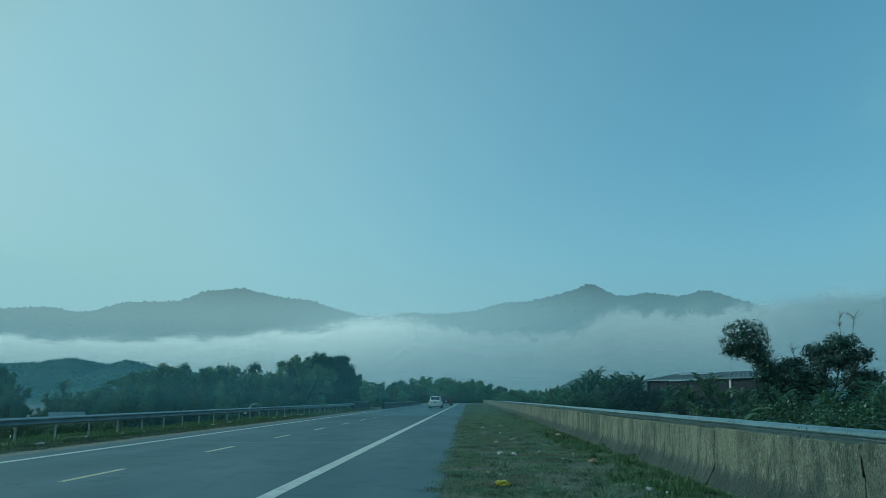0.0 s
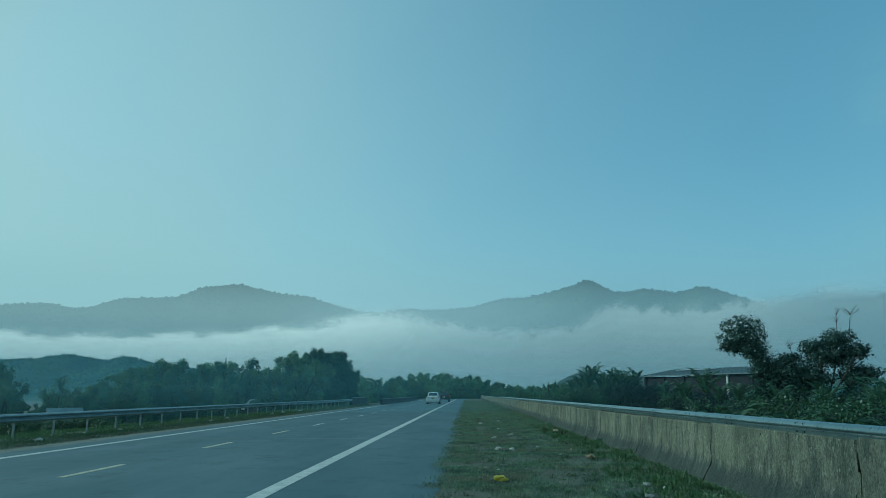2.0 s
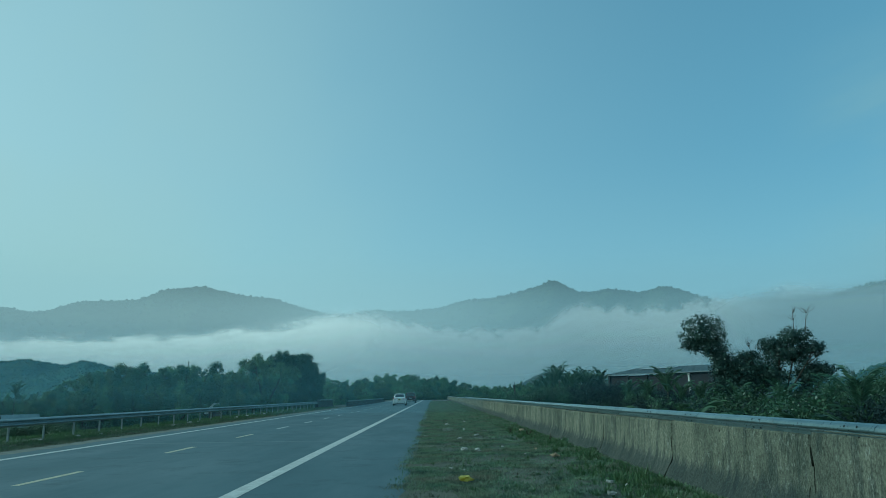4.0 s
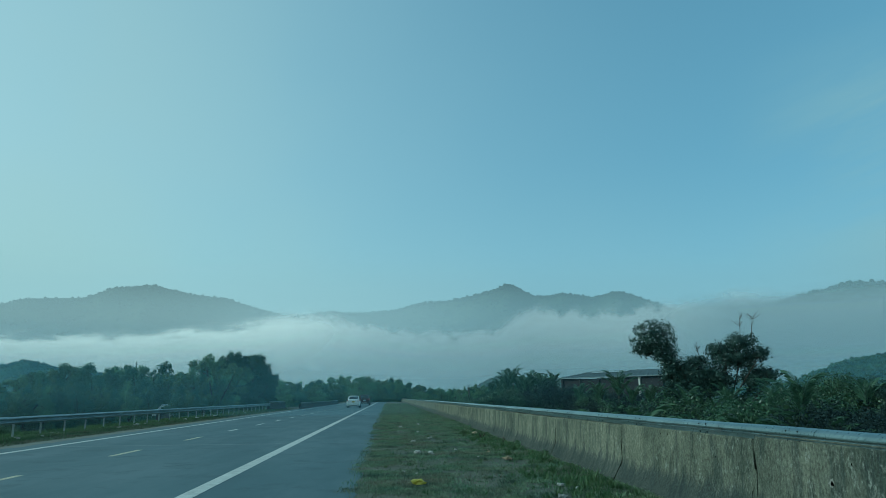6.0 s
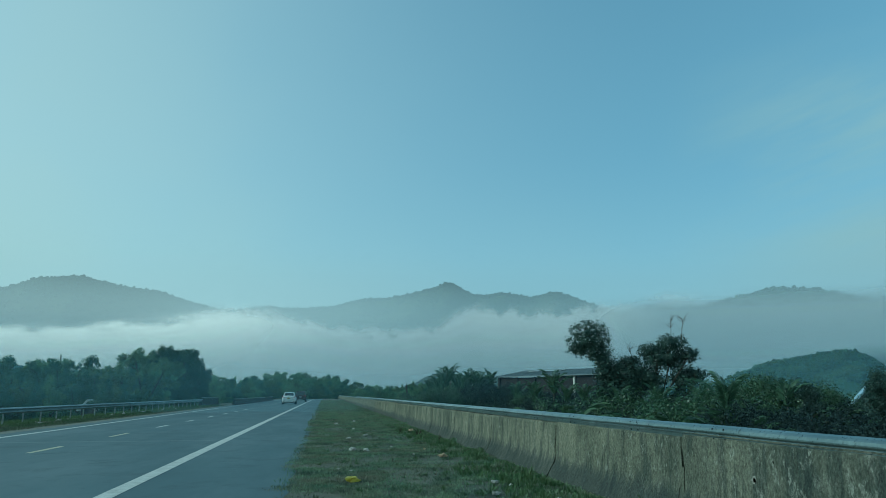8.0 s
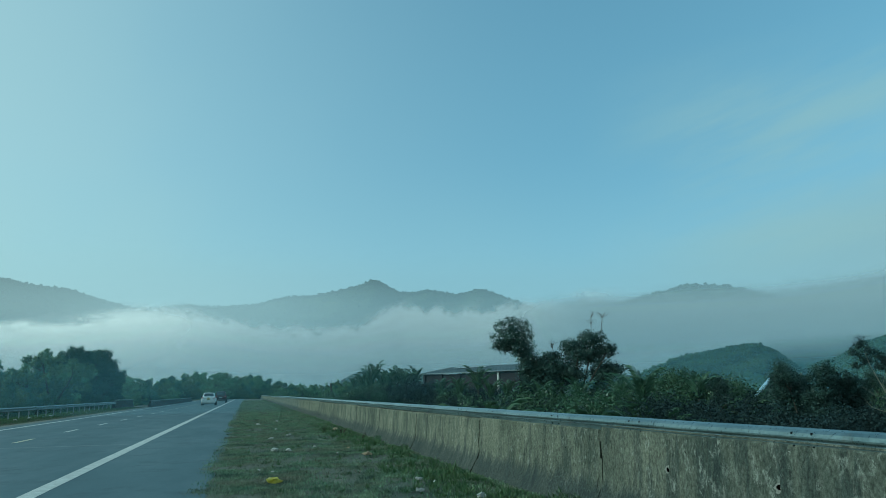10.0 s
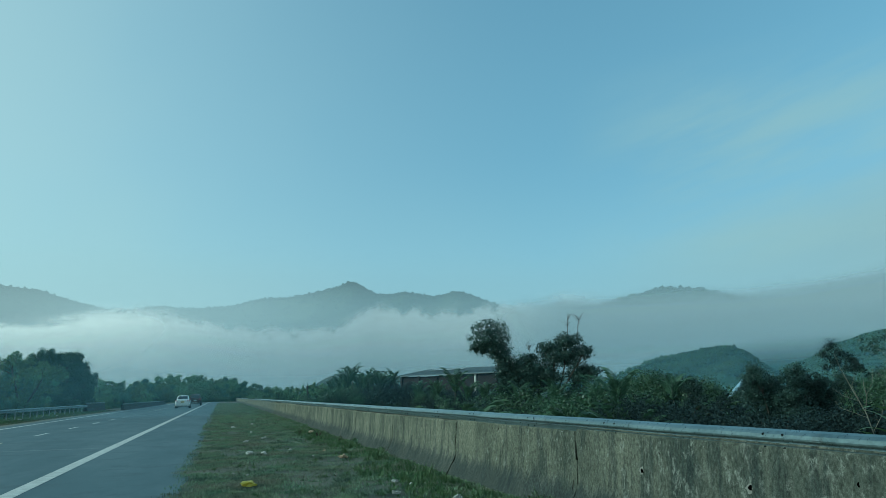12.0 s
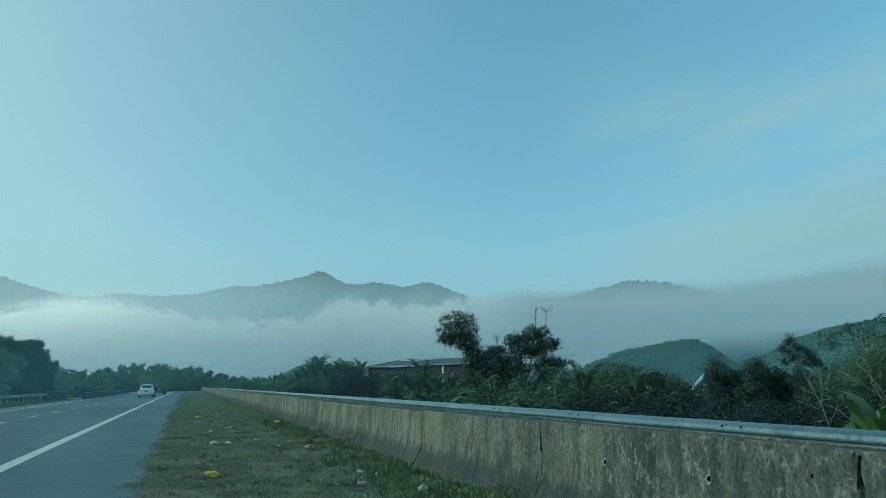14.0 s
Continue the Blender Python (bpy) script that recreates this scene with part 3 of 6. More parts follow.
strip("edge_line", LINE_R - 0.12, LINE_R + 0.12, -60, 350, M_LINE, "solid white painted edge line on asphalt", step=0.5)
strip("edge_line", LINE_L - 0.10, LINE_L + 0.10, -60, 350, M_LINE, "solid white painted edge line on asphalt", step=0.5)
for k in range(-6, 40):
    y0 = 11.15 + 6.1 * k
    tagged(strip("lane_dash", DASH - 0.065, DASH + 0.065, y0, y0 + 2.05, M_YELLOW if k < 3 else M_LINE, "worn pale yellow lane dash painted on asphalt"), group="lane dashes")
strip("road_seam", -9.3, -2.9, 20.9, 21.15, M_SEAM, "pale transverse patch seam across the asphalt", z=0.003, step=0.1)
strip("road_seam", -9.3, -4.0, 33.6, 33.8, M_SEAM, "pale transverse patch seam across the asphalt", z=0.003, step=0.1)
strip("gravel_edge", -10.8, -10.25, -60, 300, M_GRAVEL, "sandy gravel strip along the asphalt edge", z=0.006, step=0.25, ragged=0.2, z1=0.002)

# ---- concrete barrier with rail ----
BARRIER = [(3.45, -0.25), (3.45, -0.03), (3.495, 0.02), (3.54, 0.09), (3.575, 0.16), (3.605, 0.22), (3.627, 0.28), (3.638, 0.33), (3.642, 0.35), (3.645, 0.4), (3.648, 0.45), (3.65, 0.5), (3.652, 0.55), (3.655, 0.6), (3.658, 0.65), (3.66, 0.7), (3.663, 0.75), (3.665, 0.80), (3.69, 0.835), (3.88, 0.835), (3.90, 0.8), (3.96, -0.25)]
JOINTS = [-25.0, -20.8, -16.6, -12.4, -8.6, -4.8, -0.8, 3.12, 6.95, 11.0, 15.4, 19.9] + [24.1 + 4.2 * k for k in range(19)] + [108.0 + 12 * k for k in range(12)]


def barrier_mesh(length, seed, mat, lift=0.0):
    n = min(13, int(length / 0.35) + 1)
    gap = 0.011 + 0.01 * (seed * 0.618 % 1.0)
    ys = np.linspace(gap, length - gap, n)
    prof = [(x, z + (lift + 0.008 * math.sin(seed * 1.7) if z > 0.65 else 0)) for x, z in BARRIER]
    me = sweep_y(prof, ys, mat, "barrier_body", wobble=0.004)
    for v in me.vertices:
        at_end = v.co.y > length / 2
        v.co.y += 0.06 * noise.noise((v.co.z * 5, 3.3, seed + at_end)) + (-1 if at_end else 1) * 0.045 * max(0.0, noise.noise((v.co.z * 3.5, 8.1, seed * 3 + at_end)) - 0.1 + 0.25 * (v.co.z > 0.72)) + (-1 if at_end else 1) * 0.03 * abs(noise.noise((v.co.z * 17, 2.1, seed * 3 + at_end))) + 0.02 * noise.noise((v.co.z * 15, 6.6, seed + at_end))
    return me


def rail_profile(x, z):
    return [(x + 0.10, z - 0.004), (x + 0.04, z), (x + 0.022, z + 0.012), (x + 0.02, z + 0.045), (x + 0.04, z + 0.058), (x + 0.042, z + 0.072),
            (x + 0.006, z + 0.08), (x - 0.002, z + 0.088), (x - 0.002, z + 0.098), (x + 0.01, z + 0.122), (x + 0.034, z + 0.142), (x + 0.07, z + 0.154), (x + 0.11, z + 0.15), (x + 0.14, z + 0.13), (x + 0.132, z + 0.128),
            (x + 0.106, z + 0.143), (x + 0.07, z + 0.146), (x + 0.04, z + 0.135), (x + 0.018, z + 0.116), (x + 0.01, z + 0.098), (x + 0.05, z + 0.078), (x + 0.05, z + 0.056), (x + 0.03, z + 0.042), (x + 0.03, z + 0.018), (x + 0.1, z + 0.004)]


def bolt_mesh():
    bm = bmesh.new()
    bmesh.ops.create_cone(bm, cap_ends=True, segments=6, radius1=0.011, radius2=0.009, depth=0.012, matrix=Matrix.Rotation(radians(-90), 4, "Y"))
    me = bpy.data.meshes.new("bolt")
    bm.to_mesh(me)
    bm.free()
    me.materials.append(M_RUST)
    return me


BOLT = bolt_mesh()


def lump(name, mat):
    bm = bmesh.new()
    bmesh.ops.create_icosphere(bm, subdivisions=2, radius=1.0)
    for v in bm.verts:
        v.co *= 1 + 0.8 * noise.noise(v.co * 2.3)
    me = bpy.data.meshes.new(name)
    bm.to_mesh(me)
    bm.free()
    me.materials.append(mat)
    return me


# pits are black lumps set on the face, not cut holes
PIT, CHIP = lump("weep_hole", M_HOLE), lump("spall", M_PALE)
for i, (a, b) in enumerate(zip(JOINTS, JOINTS[1:])):
    t = thing("concrete_barrier", "streaked grey-brown concrete road barrier segment, cracked at the joints", "barrier", "roadside barrier segments", at=pose(0, a, 0))
    part("body", barrier_mesh(b - a, i, M_CONCRETE, 0.06 if b < 7.5 else 0.02 if b < 12 else -0.01), parent=t)
    # near-black block inside each joint keeps its gap dark
    part("joint_filler", boxes((3.72, 3.87, -0.09, 0.09, -0.2, 0.8)), M_HOLE, t, "near-black block inside the joint")
    if 0 < a < 30:
        for _ in range(3):
            y, z, w = rng.uniform(0.3, b - a - 0.3), rng.uniform(0.32, 0.78), rng.uniform(0.004, 0.010)
            o = part("weep_hole", PIT, parent=t)
            o.matrix_basis = Matrix.LocRotScale((3.634 + 0.045 * (z - 0.16) + 0.002, y, z), None, (0.006, w, w * 2.0))
        for _ in range(3):
            y, w = rng.uniform(0.2, b - a - 0.4), rng.uniform(0.02, 0.06)
            o = part("spall", CHIP, parent=t)
            o.matrix_basis = Matrix.LocRotScale((3.675, y, 0.822), None, (0.012, w, 0.01))
# pale mortar smeared over the lower part of one joint
owner = [o for o in scene.objects if o.name.startswith("concrete_barrier") and abs(o.location.y - 6.95) < 0.01][0]
smear = [(x - 0.005, z) for x, z in BARRIER if z < 0.57 and x < 3.7]
part("mortar_patch", sweep_y(smear + [(3.7, 0.55), (3.7, -0.25)], np.linspace(-0.04, 0.035, 4), M_CONCRETE, "mortar_patch", wobble=0.012), parent=owner, label="rough mortar smeared over the joint")
for y, z in ((5.71, 0.56), (4.35, 0.57)):
    owner = [o for o in scene.objects if o.name.startswith("concrete_barrier") and o.location.y < y][-1]
    rim = part("chipped_rim", CHIP, parent=owner, label="pale chipped rim of the lifting hole")
    rim.matrix_basis = Matrix.LocRotScale((3.6535, y - owner.location.y + 0.006, z - 0.004), Euler((0.5, 0, 0)), (0.003, 0.034, 0.042))
    hole = part("lifting_hole", PIT, parent=owner, label="black lump for the shade in the ragged lifting hole")
    hole.matrix_basis = Matrix.LocRotScale((3.652, y - owner.location.y, z), Euler((y, 0, 0)), (0.008, 0.017, 0.023))

rail_ys = np.arange(-22, 82.1, 4.0)
for a, b in zip(rail_ys, rail_ys[1:]):
    t = thing("steel_rail", "galvanised steel beam rail bolted on the concrete barrier", "guard rail", "barrier rail lengths", at=pose(0, a, 0))
    part("beam", sweep_y(rail_profile(3.655, 0.83), np.linspace(-0.1 + 0.001, b - a, 9), M_STEEL, "beam", wobble=0.004), parent=t)
    for y in (0.15, 0.34, 2.0, 2.18):
        for x, z in ((3.674, 0.862), (3.664, 0.948)):
            o = part("bolt", BOLT, parent=t, label="rusty bolt head")
            o.location = (x, y, z)
bm = boxes((3.655, 3.83, 81.9, 82.15, 0.83, 1.08), bevel=0.02)
tagged(part("rail_end_cap", bm, M_STEEL), "blunt steel end cap of the barrier rail", "rail end")
for a in range(82, 220, 6):
    t = thing("steel_rail", "lower far steel rail on the concrete barrier", "guard rail", "barrier rail lengths", at=pose(0, a + 0.2, 0))
    part("beam", sweep_y([(x, 0.83 + (z - 0.83) * 0.55) for x, z in rail_profile(3.7, 0.83)], np.linspace(0, 6.0, 4), M_STEEL, "beam"), parent=t)

# ---- steel guard rail on posts across the road ----
GX = -12.95
for a in range(-8, 80, 4):
    t = thing("guard_rail", "galvanised two-wave steel guard rail on short posts", "guard rail", "far guard rail lengths", at=pose(GX, a + 0.3, 0))
    prof = [(x, 0.47 + (z - 0.42) * 0.8) for x, z in ((0.0, 0.42), (0.05, 0.45), (0.085, 0.49), (0.05, 0.53), (0.0, 0.565), (0.0, 0.585), (0.05, 0.62), (0.085, 0.66), (0.05, 0.70), (0.0, 0.73),
            (-0.008, 0.73), (0.04, 0.695), (0.07, 0.66), (0.04, 0.625), (-0.01, 0.59), (-0.01, 0.56), (0.04, 0.525), (0.07, 0.49), (0.04, 0.455), (-0.008, 0.42))]
    part("beam", sweep_y(prof, np.linspace(-0.08, 4.0, 5), M_GUARD, "beam", wobble=0.006), parent=t)
    for y in (0.0, 2.0):
        part("post", boxes((-0.11, -0.05, y - 0.025, y + 0.025, -0.4, 0.69), bevel=0.01), M_POST, t, "square steel post")
        part("spacer", boxes((-0.06, 0.005, y - 0.03, y + 0.03, 0.53, 0.66), bevel=0.008), M_POST, t)
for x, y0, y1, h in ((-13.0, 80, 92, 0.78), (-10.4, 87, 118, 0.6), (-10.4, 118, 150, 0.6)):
    t = thing("concrete_barrier", "long concrete barrier coloured dark for its shaded side, with a rail on top", "barrier", "roadside barrier segments", at=pose(x - 4.0, y0, 0))
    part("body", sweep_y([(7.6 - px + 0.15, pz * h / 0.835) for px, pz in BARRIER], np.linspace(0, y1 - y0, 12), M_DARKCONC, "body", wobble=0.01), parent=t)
    part("top_rail", sweep_y([(4.0 + px, pz) for px, pz in ((0, h + .05), (.05, h + .05), (.05, h + .14), (0, h + .14))], np.linspace(0, y1 - y0, 8), M_STEEL, "top_rail"), parent=t)
    part("rail_foot", boxes(*[(4.0, 4.05, k * 2 + 0.3, k * 2 + 0.4, h - 0.03, h + 0.06) for k in range(int((y1 - y0) / 2))]), M_STEEL, t)

# ---- mountains, hills and mist ----
def ridge(name, radius, front, back, ctrl, mat, label, rough=0.015, rows=26, step=0.25, trees=0, tree_r=4.0, slope_trees=0, category="mountain"):
    az = np.arange(ctrl[0][0], ctrl[-1][0] + 0.01, step)
    crest = radius * np.tan(np.radians(bump_line(ctrl, az)))
    rr = np.concatenate([np.linspace(radius - front, radius, rows), np.linspace(radius, radius + back, 6)[1:]])
    v = []
    hmax = crest.max()

    def height(r, h, a):
        x, y = r * math.sin(radians(a)), r * math.cos(radians(a))
        u = (r - (radius - front)) / front if r <= radius else 1 - 0.5 * (r - radius) / back
        g = noise.fractal((x / (hmax * 0.9), y / (hmax * 0.9), radius), 1.0, 2.0, 5)
        base = u ** 1.25 if r <= radius else u
        return (x, y, h * base * (1 + 0.9 * g * (1 - u) * min(1, u * 3)) + hmax * rough * 0.25 * noise.noise((x / 22, y / 22, 1)) - 4 * (1 - u))

    for r in rr:
        for h, a in zip(crest, az):
            v.append(height(r, h, a))
    n = len(az)
    f = [(j * n + i, j * n + i + 1, (j + 1) * n + i + 1, (j + 1) * n + i) for j in range(len(rr) - 1) for i in range(n - 1)]
    top = tagged(new(name, mesh_from(name, v, f, mat, smooth=True)), label, category, kind="structure")
    if trees:
        bm = bmesh.new()
        bmesh.ops.create_icosphere(bm, subdivisions=1, radius=1.0)
        bv = np.array([q.co for q in bm.verts])
        bf = np.array([[q.index for q in fc.verts] for fc in bm.faces])
        bm.free()
        V, F, c = [], [], 0
        for k in range(trees + slope_trees):
            a = rng.uniform(az[0], az[-1])
            u = 1.0 if k < trees else rng.uniform(0.3, 1.0) ** 0.7
            r = radius - (1 - u) * front - rng.uniform(0, 0.03) * front
            x, y, z = height(r, np.interp(a, az, crest), a)
            s = tree_r * (0.35 + 0.65 * rng.uniform(0, 1) ** 2)
            V.append(bv * np.array([s, s, s * rng.uniform(0.7, 1.1)]) * (1 + rng.uniform(-0.2, 0.2, (len(bv), 1))) + np.array([x, y, z + s * (0.5 if k < trees else 0.1)]))
            F.append(bf + c)
            c += len(bv)
        ob = part("forest_canopy", mesh_from("forest_canopy", np.concatenate(V), np.concatenate(F), M_CANOPY), parent=top, label="dark forest tree crowns along the ridge")
        ob["kind"] = "stuff"
    return top


CREST = [(-60, 4.5), (-42, 5.8), (-34.5, 6.1), (-32, 6.35), (-29.2, 6.1), (-26.6, 7.05), (-22.8, 7.3), (-21, 8.15), (-18.3, 8.5), (-15.4, 7.9), (-12.9, 7.7),
      (-11.1, 7.15), (-8.5, 6.5), (-7.2, 6.4), (-5.2, 6.85), (-3.1, 6.7), (0.5, 6.95), (2.4, 7.5), (5.2, 7.75), (7.5, 8.25), (8.8, 8.6), (9.4, 8.9), (9.87, 9.1), (10.4, 8.85), (11.1, 8.4), (12.1, 7.9), (14.4, 8.15), (16.65, 7.7), (18.45, 8.2),
      (21, 7.3), (23, 6.4), (27, 5.2), (31, 4.2), (40, 3.5), (66, 3.0)]
ridge("mountain", 1750, 340, 500, CREST, M_FOREST, "forested blue-green mountain range above the valley mist", trees=3600, tree_r=3.9, slope_trees=7000)
ridge("mountain_peak", 2500, 500, 400, [(24, 4.5), (27, 5.5), (29.8, 6.6), (33, 7.35), (35, 7.75), (37.7, 7.45), (40.6, 6.55), (45, 5.5), (56, 5.0), (70, 4.5)], M_FOREST,
      "distant forested peak half hidden in mist", trees=900, tree_r=7.5)
ridge("hill", 700, 200, 150, [(-60, 1.6), (-45, 2.1), (-34, 2.4), (-31.8, 2.55), (-29.7, 2.9), (-27.4, 2.5), (-25, 1.7), (-22, 0.8), (-20, 0.2)], M_FOREST, "low wooded hill before the mist", trees=900, tree_r=1.3, slope_trees=5000, category="hill")
ridge("hill", 560, 160, 120, [(-34, 0.3), (-30, 1.3), (-28, 2.2), (-26.15, 2.88), (-23.6, 2.3), (-20, 1.8), (-15, 1.6), (-11, 0.8), (-8, 0.2)], M_SCRUB, "low green scrub hill before the mist", trees=600, tree_r=1.0, slope_trees=5000, category="hill")
ridge("hill", 420, 150, 120, [(27, 0.0), (29, 0.3), (31.8, 1.55), (34, 2.45), (36.5, 2.85), (38.9, 3.25), (39.9, 3.0), (41, 2.3), (42.2, 1.3), (44, 0.4), (47, 0.0)], M_SCRUB, "sunlit green scrub hill with scattered trees", trees=30, tree_r=1.3, slope_trees=6000, category="hill")
ridge("hill", 490, 150, 140, [(40, 0.2), (43, 1.6), (44.7, 2.1), (46.1, 2.95), (48.7, 3.75), (52, 4.2), (58, 4.6), (70, 4.0)], M_SCRUB, "steep green hillside with scrub", trees=30, tree_r=1.4, slope_trees=6000, category="hill")
ridge("hill", 1090, 60, 140, [(3, 0.0), (5.5, 0.2), (6.7, 0.66), (8, 1.4), (9, 1.7), (10.3, 1.65), (12, 1.5), (15, 1.3), (20, 1.3), (26, 1.4), (30, 1.0), (34, 0.5)], M_FOREST, "smooth blue wooded spur at the foot of the mist", trees=500, tree_r=0.9, slope_trees=600, category="hill")

ridge("hill", 900, 260, 140, [(24, 0.5), (30, 0.7), (35, 1.6), (38, 2.7), (40, 3.3), (44, 3.4), (48, 3.4), (54, 3.0), (60, 2.0)], M_SHADE, "wooded hillside coloured deep blue-green for the mist's shade", category="hill")


def mist_sheet(name, radius, ctrl, mat, label, z0=-8.0, step=0.5):
    az = np.arange(ctrl[0][0], ctrl[-1][0] + 0.01, step)
    top = radius * np.tan(np.radians(bump_line(ctrl, az)))
    rows = 12
    v, uv = [], []
    for j in range(rows + 1):
        for k, (a, h) in enumerate(zip(az, top)):
            r = radius
            v.append((r * math.sin(radians(a)), r * math.cos(radians(a)), z0 + (h - z0) * j / rows))
            uv.append((k / (len(az) - 1), j / rows))
    n = len(az)
    f = [(j * n + i, j * n + i + 1, (j + 1) * n + i + 1, (j + 1) * n + i) for j in range(rows) for i in range(n - 1)]
    ob = tagged(new(name, mesh_from(name, v, f, mat, smooth=True, uv=uv)), label, "mist", kind="stuff")
    return ob


FOG = [(-62, 5.0), (-48, 5.0), (-28, 4.9), (-18.8, 5.3), (-15.6, 6.1), (-13.6, 6.7), (-10.6, 7.1), (-7.2, 7.6), (-3, 6.7), (1.5, 5.8), (6.5, 5.6), (9.8, 6.6), (11.6, 7.7), (14.4, 7.6),
       (18.8, 7.4), (23, 7.8), (27, 8.2), (33, 8.1), (40, 8.0), (55, 8.4), (74, 8.5)]
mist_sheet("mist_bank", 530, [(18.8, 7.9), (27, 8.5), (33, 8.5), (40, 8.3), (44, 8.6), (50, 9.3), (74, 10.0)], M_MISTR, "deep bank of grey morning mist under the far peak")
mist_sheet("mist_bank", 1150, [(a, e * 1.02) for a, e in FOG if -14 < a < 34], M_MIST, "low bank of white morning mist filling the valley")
# sunward bank: its extra brightness comes from stronger emission
mist_sheet("mist_bank", 1120, [(-90, 5.0)] + [(a, e * (0.93 if -14 < a < -5 else 1.02)) for a, e in FOG if a < 6], M_MISTL, "low bank of white mist, made to glow brighter on the sunward side")
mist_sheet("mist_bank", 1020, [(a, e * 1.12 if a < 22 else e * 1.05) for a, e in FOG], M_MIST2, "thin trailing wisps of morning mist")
mist_sheet("mist_bank", 1385, [(a, 13.0) for a in (-20, 0, 120)], M_HAZE, "glowing bluish sheet painting haze before the mountains")
mist_sheet("mist_bank", 1380, [(a, 13.0) for a in (-130, 0, 16)], M_HAZEL, "glowing pale sheet painting sunlit haze before the mountains")
mist_sheet("mist_bank", 264, [(a, 7.0) for a in (-70, 0, 100)], M_HAZE2, "bluish tinted sheet painting haze over the fields")
# near veils added to lift and blue the dark foliage behind them
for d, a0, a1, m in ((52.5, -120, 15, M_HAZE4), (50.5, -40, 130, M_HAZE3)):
    mist_sheet("mist_bank", d, [(a, 8.0) for a in (a0, 0, a1)], m, "thin tinted haze sheet lifting dark tones beyond the roadside", z0=-2.4)


# ---- plants ----
def leaf_quads(points, size, r, droop=0.25, slim=0.45, loose=0.6):
    """Pointed leaves at the given (centre, outward) pairs; each faces away from its crown, more or less."""
    centres, out = points
    n = len(centres)
    face = out / (np.linalg.norm(out, axis=1, keepdims=True) + 1e-9) + loose * r.normal(size=(n, 3)) + np.array([0, 0, 0.3])
    face /= np.linalg.norm(face, axis=1, keepdims=True)
    d = r.normal(size=(n, 3))
    d[:, 2] -= droop
    d -= face * (d * face).sum(1, keepdims=True)
    d /= np.linalg.norm(d, axis=1, keepdims=True) + 1e-9
    s = np.cross(face, d)
    L = size * r.uniform(0.6, 1.3, (n, 1))
    mid = centres + d * L * 0.5
    return np.stack([centres, mid + s * L * slim * 0.5, centres + d * L, mid - s * L * slim * 0.5], axis=1)


def rosettes(lobes, n, r, each=8, spread=0.1, hollow=0.3):
    """Points in small tight rosettes spread evenly through ellipsoid lobes, so that the sky shows between them."""
    out = []
    vol = np.array([(l[3] * l[4] * l[5]) ** 0.67 for l in lobes])
    for l, share in zip(lobes, vol / vol.sum()):
        k = max(6, int(n * share / each))
        d = r.normal(size=(k, 3))
        d /= np.linalg.norm(d, axis=1, keepdims=True)
        c = d * (hollow + (1 - hollow) * r.uniform(0, 1, (k, 1)) ** 0.6) * np.array(l[3:6])
        p = np.repeat(c, each, axis=0) + np.clip(r.normal(size=(k * each, 3)), -1.4, 1.4) * spread * np.repeat(r.uniform(0.5, 1.5, (k, 1)), each, axis=0)
        out.append(np.hstack([p + np.array(l[:3]), p / np.array(l[3:6])]))
    out = np.concatenate(out)
    return out[:, :3], out[:, 3:]


def crown_points(lobes, n, r, clump=0.3, hollow=0.55, each=26):
    """Leaf places in clumps over the outer part of several ellipsoid lobes (x, y, z, rx, ry, rz), each with its way out of clump and lobe."""
    out = []
    vol = np.array([(l[3] * l[4] * l[5]) ** 0.67 for l in lobes])
    for l, share in zip(lobes, vol / vol.sum()):
        m = max(3, int(n * share))
        k = max(4, m // each)
        d = r.normal(size=(k, 3))
        d /= np.linalg.norm(d, axis=1, keepdims=True)
        c = d * (hollow + (1 - hollow) * r.uniform(0, 1, (k, 1)) ** 0.5) * np.array(l[3:6])
        c *= 1 + 0.16 * np.sin(d[:, :1] * 5 + l[0]) * np.cos(d[:, 1:2] * 4 + l[2])
        big = r.uniform(0.6, 1.4, k)
        pick = r.integers(0, k, m)
        off = r.normal(size=(m, 3))
        off /= np.maximum(1.0, np.linalg.norm(off, axis=1, keepdims=True) / 1.5)
        p = c[pick] + off * (clump * min(l[3:6]) * big[pick])[:, None]
        out.append(np.hstack([p + np.array(l[:3]), 0.5 * p / np.array(l[3:6]) + 0.8 * off]))
    out = np.concatenate(out)
    return out[:, :3], out[:, 3:]


def limb_path(a, b, r, bend=0.12, n=5):
    a, b = np.array(a, float), np.array(b, float)
    L = np.linalg.norm(b - a)
    off = r.normal(size=3) * bend * L
    return [a + (b - a) * t + off * math.sin(math.pi * t) for t in np.linspace(0, 1, n)]


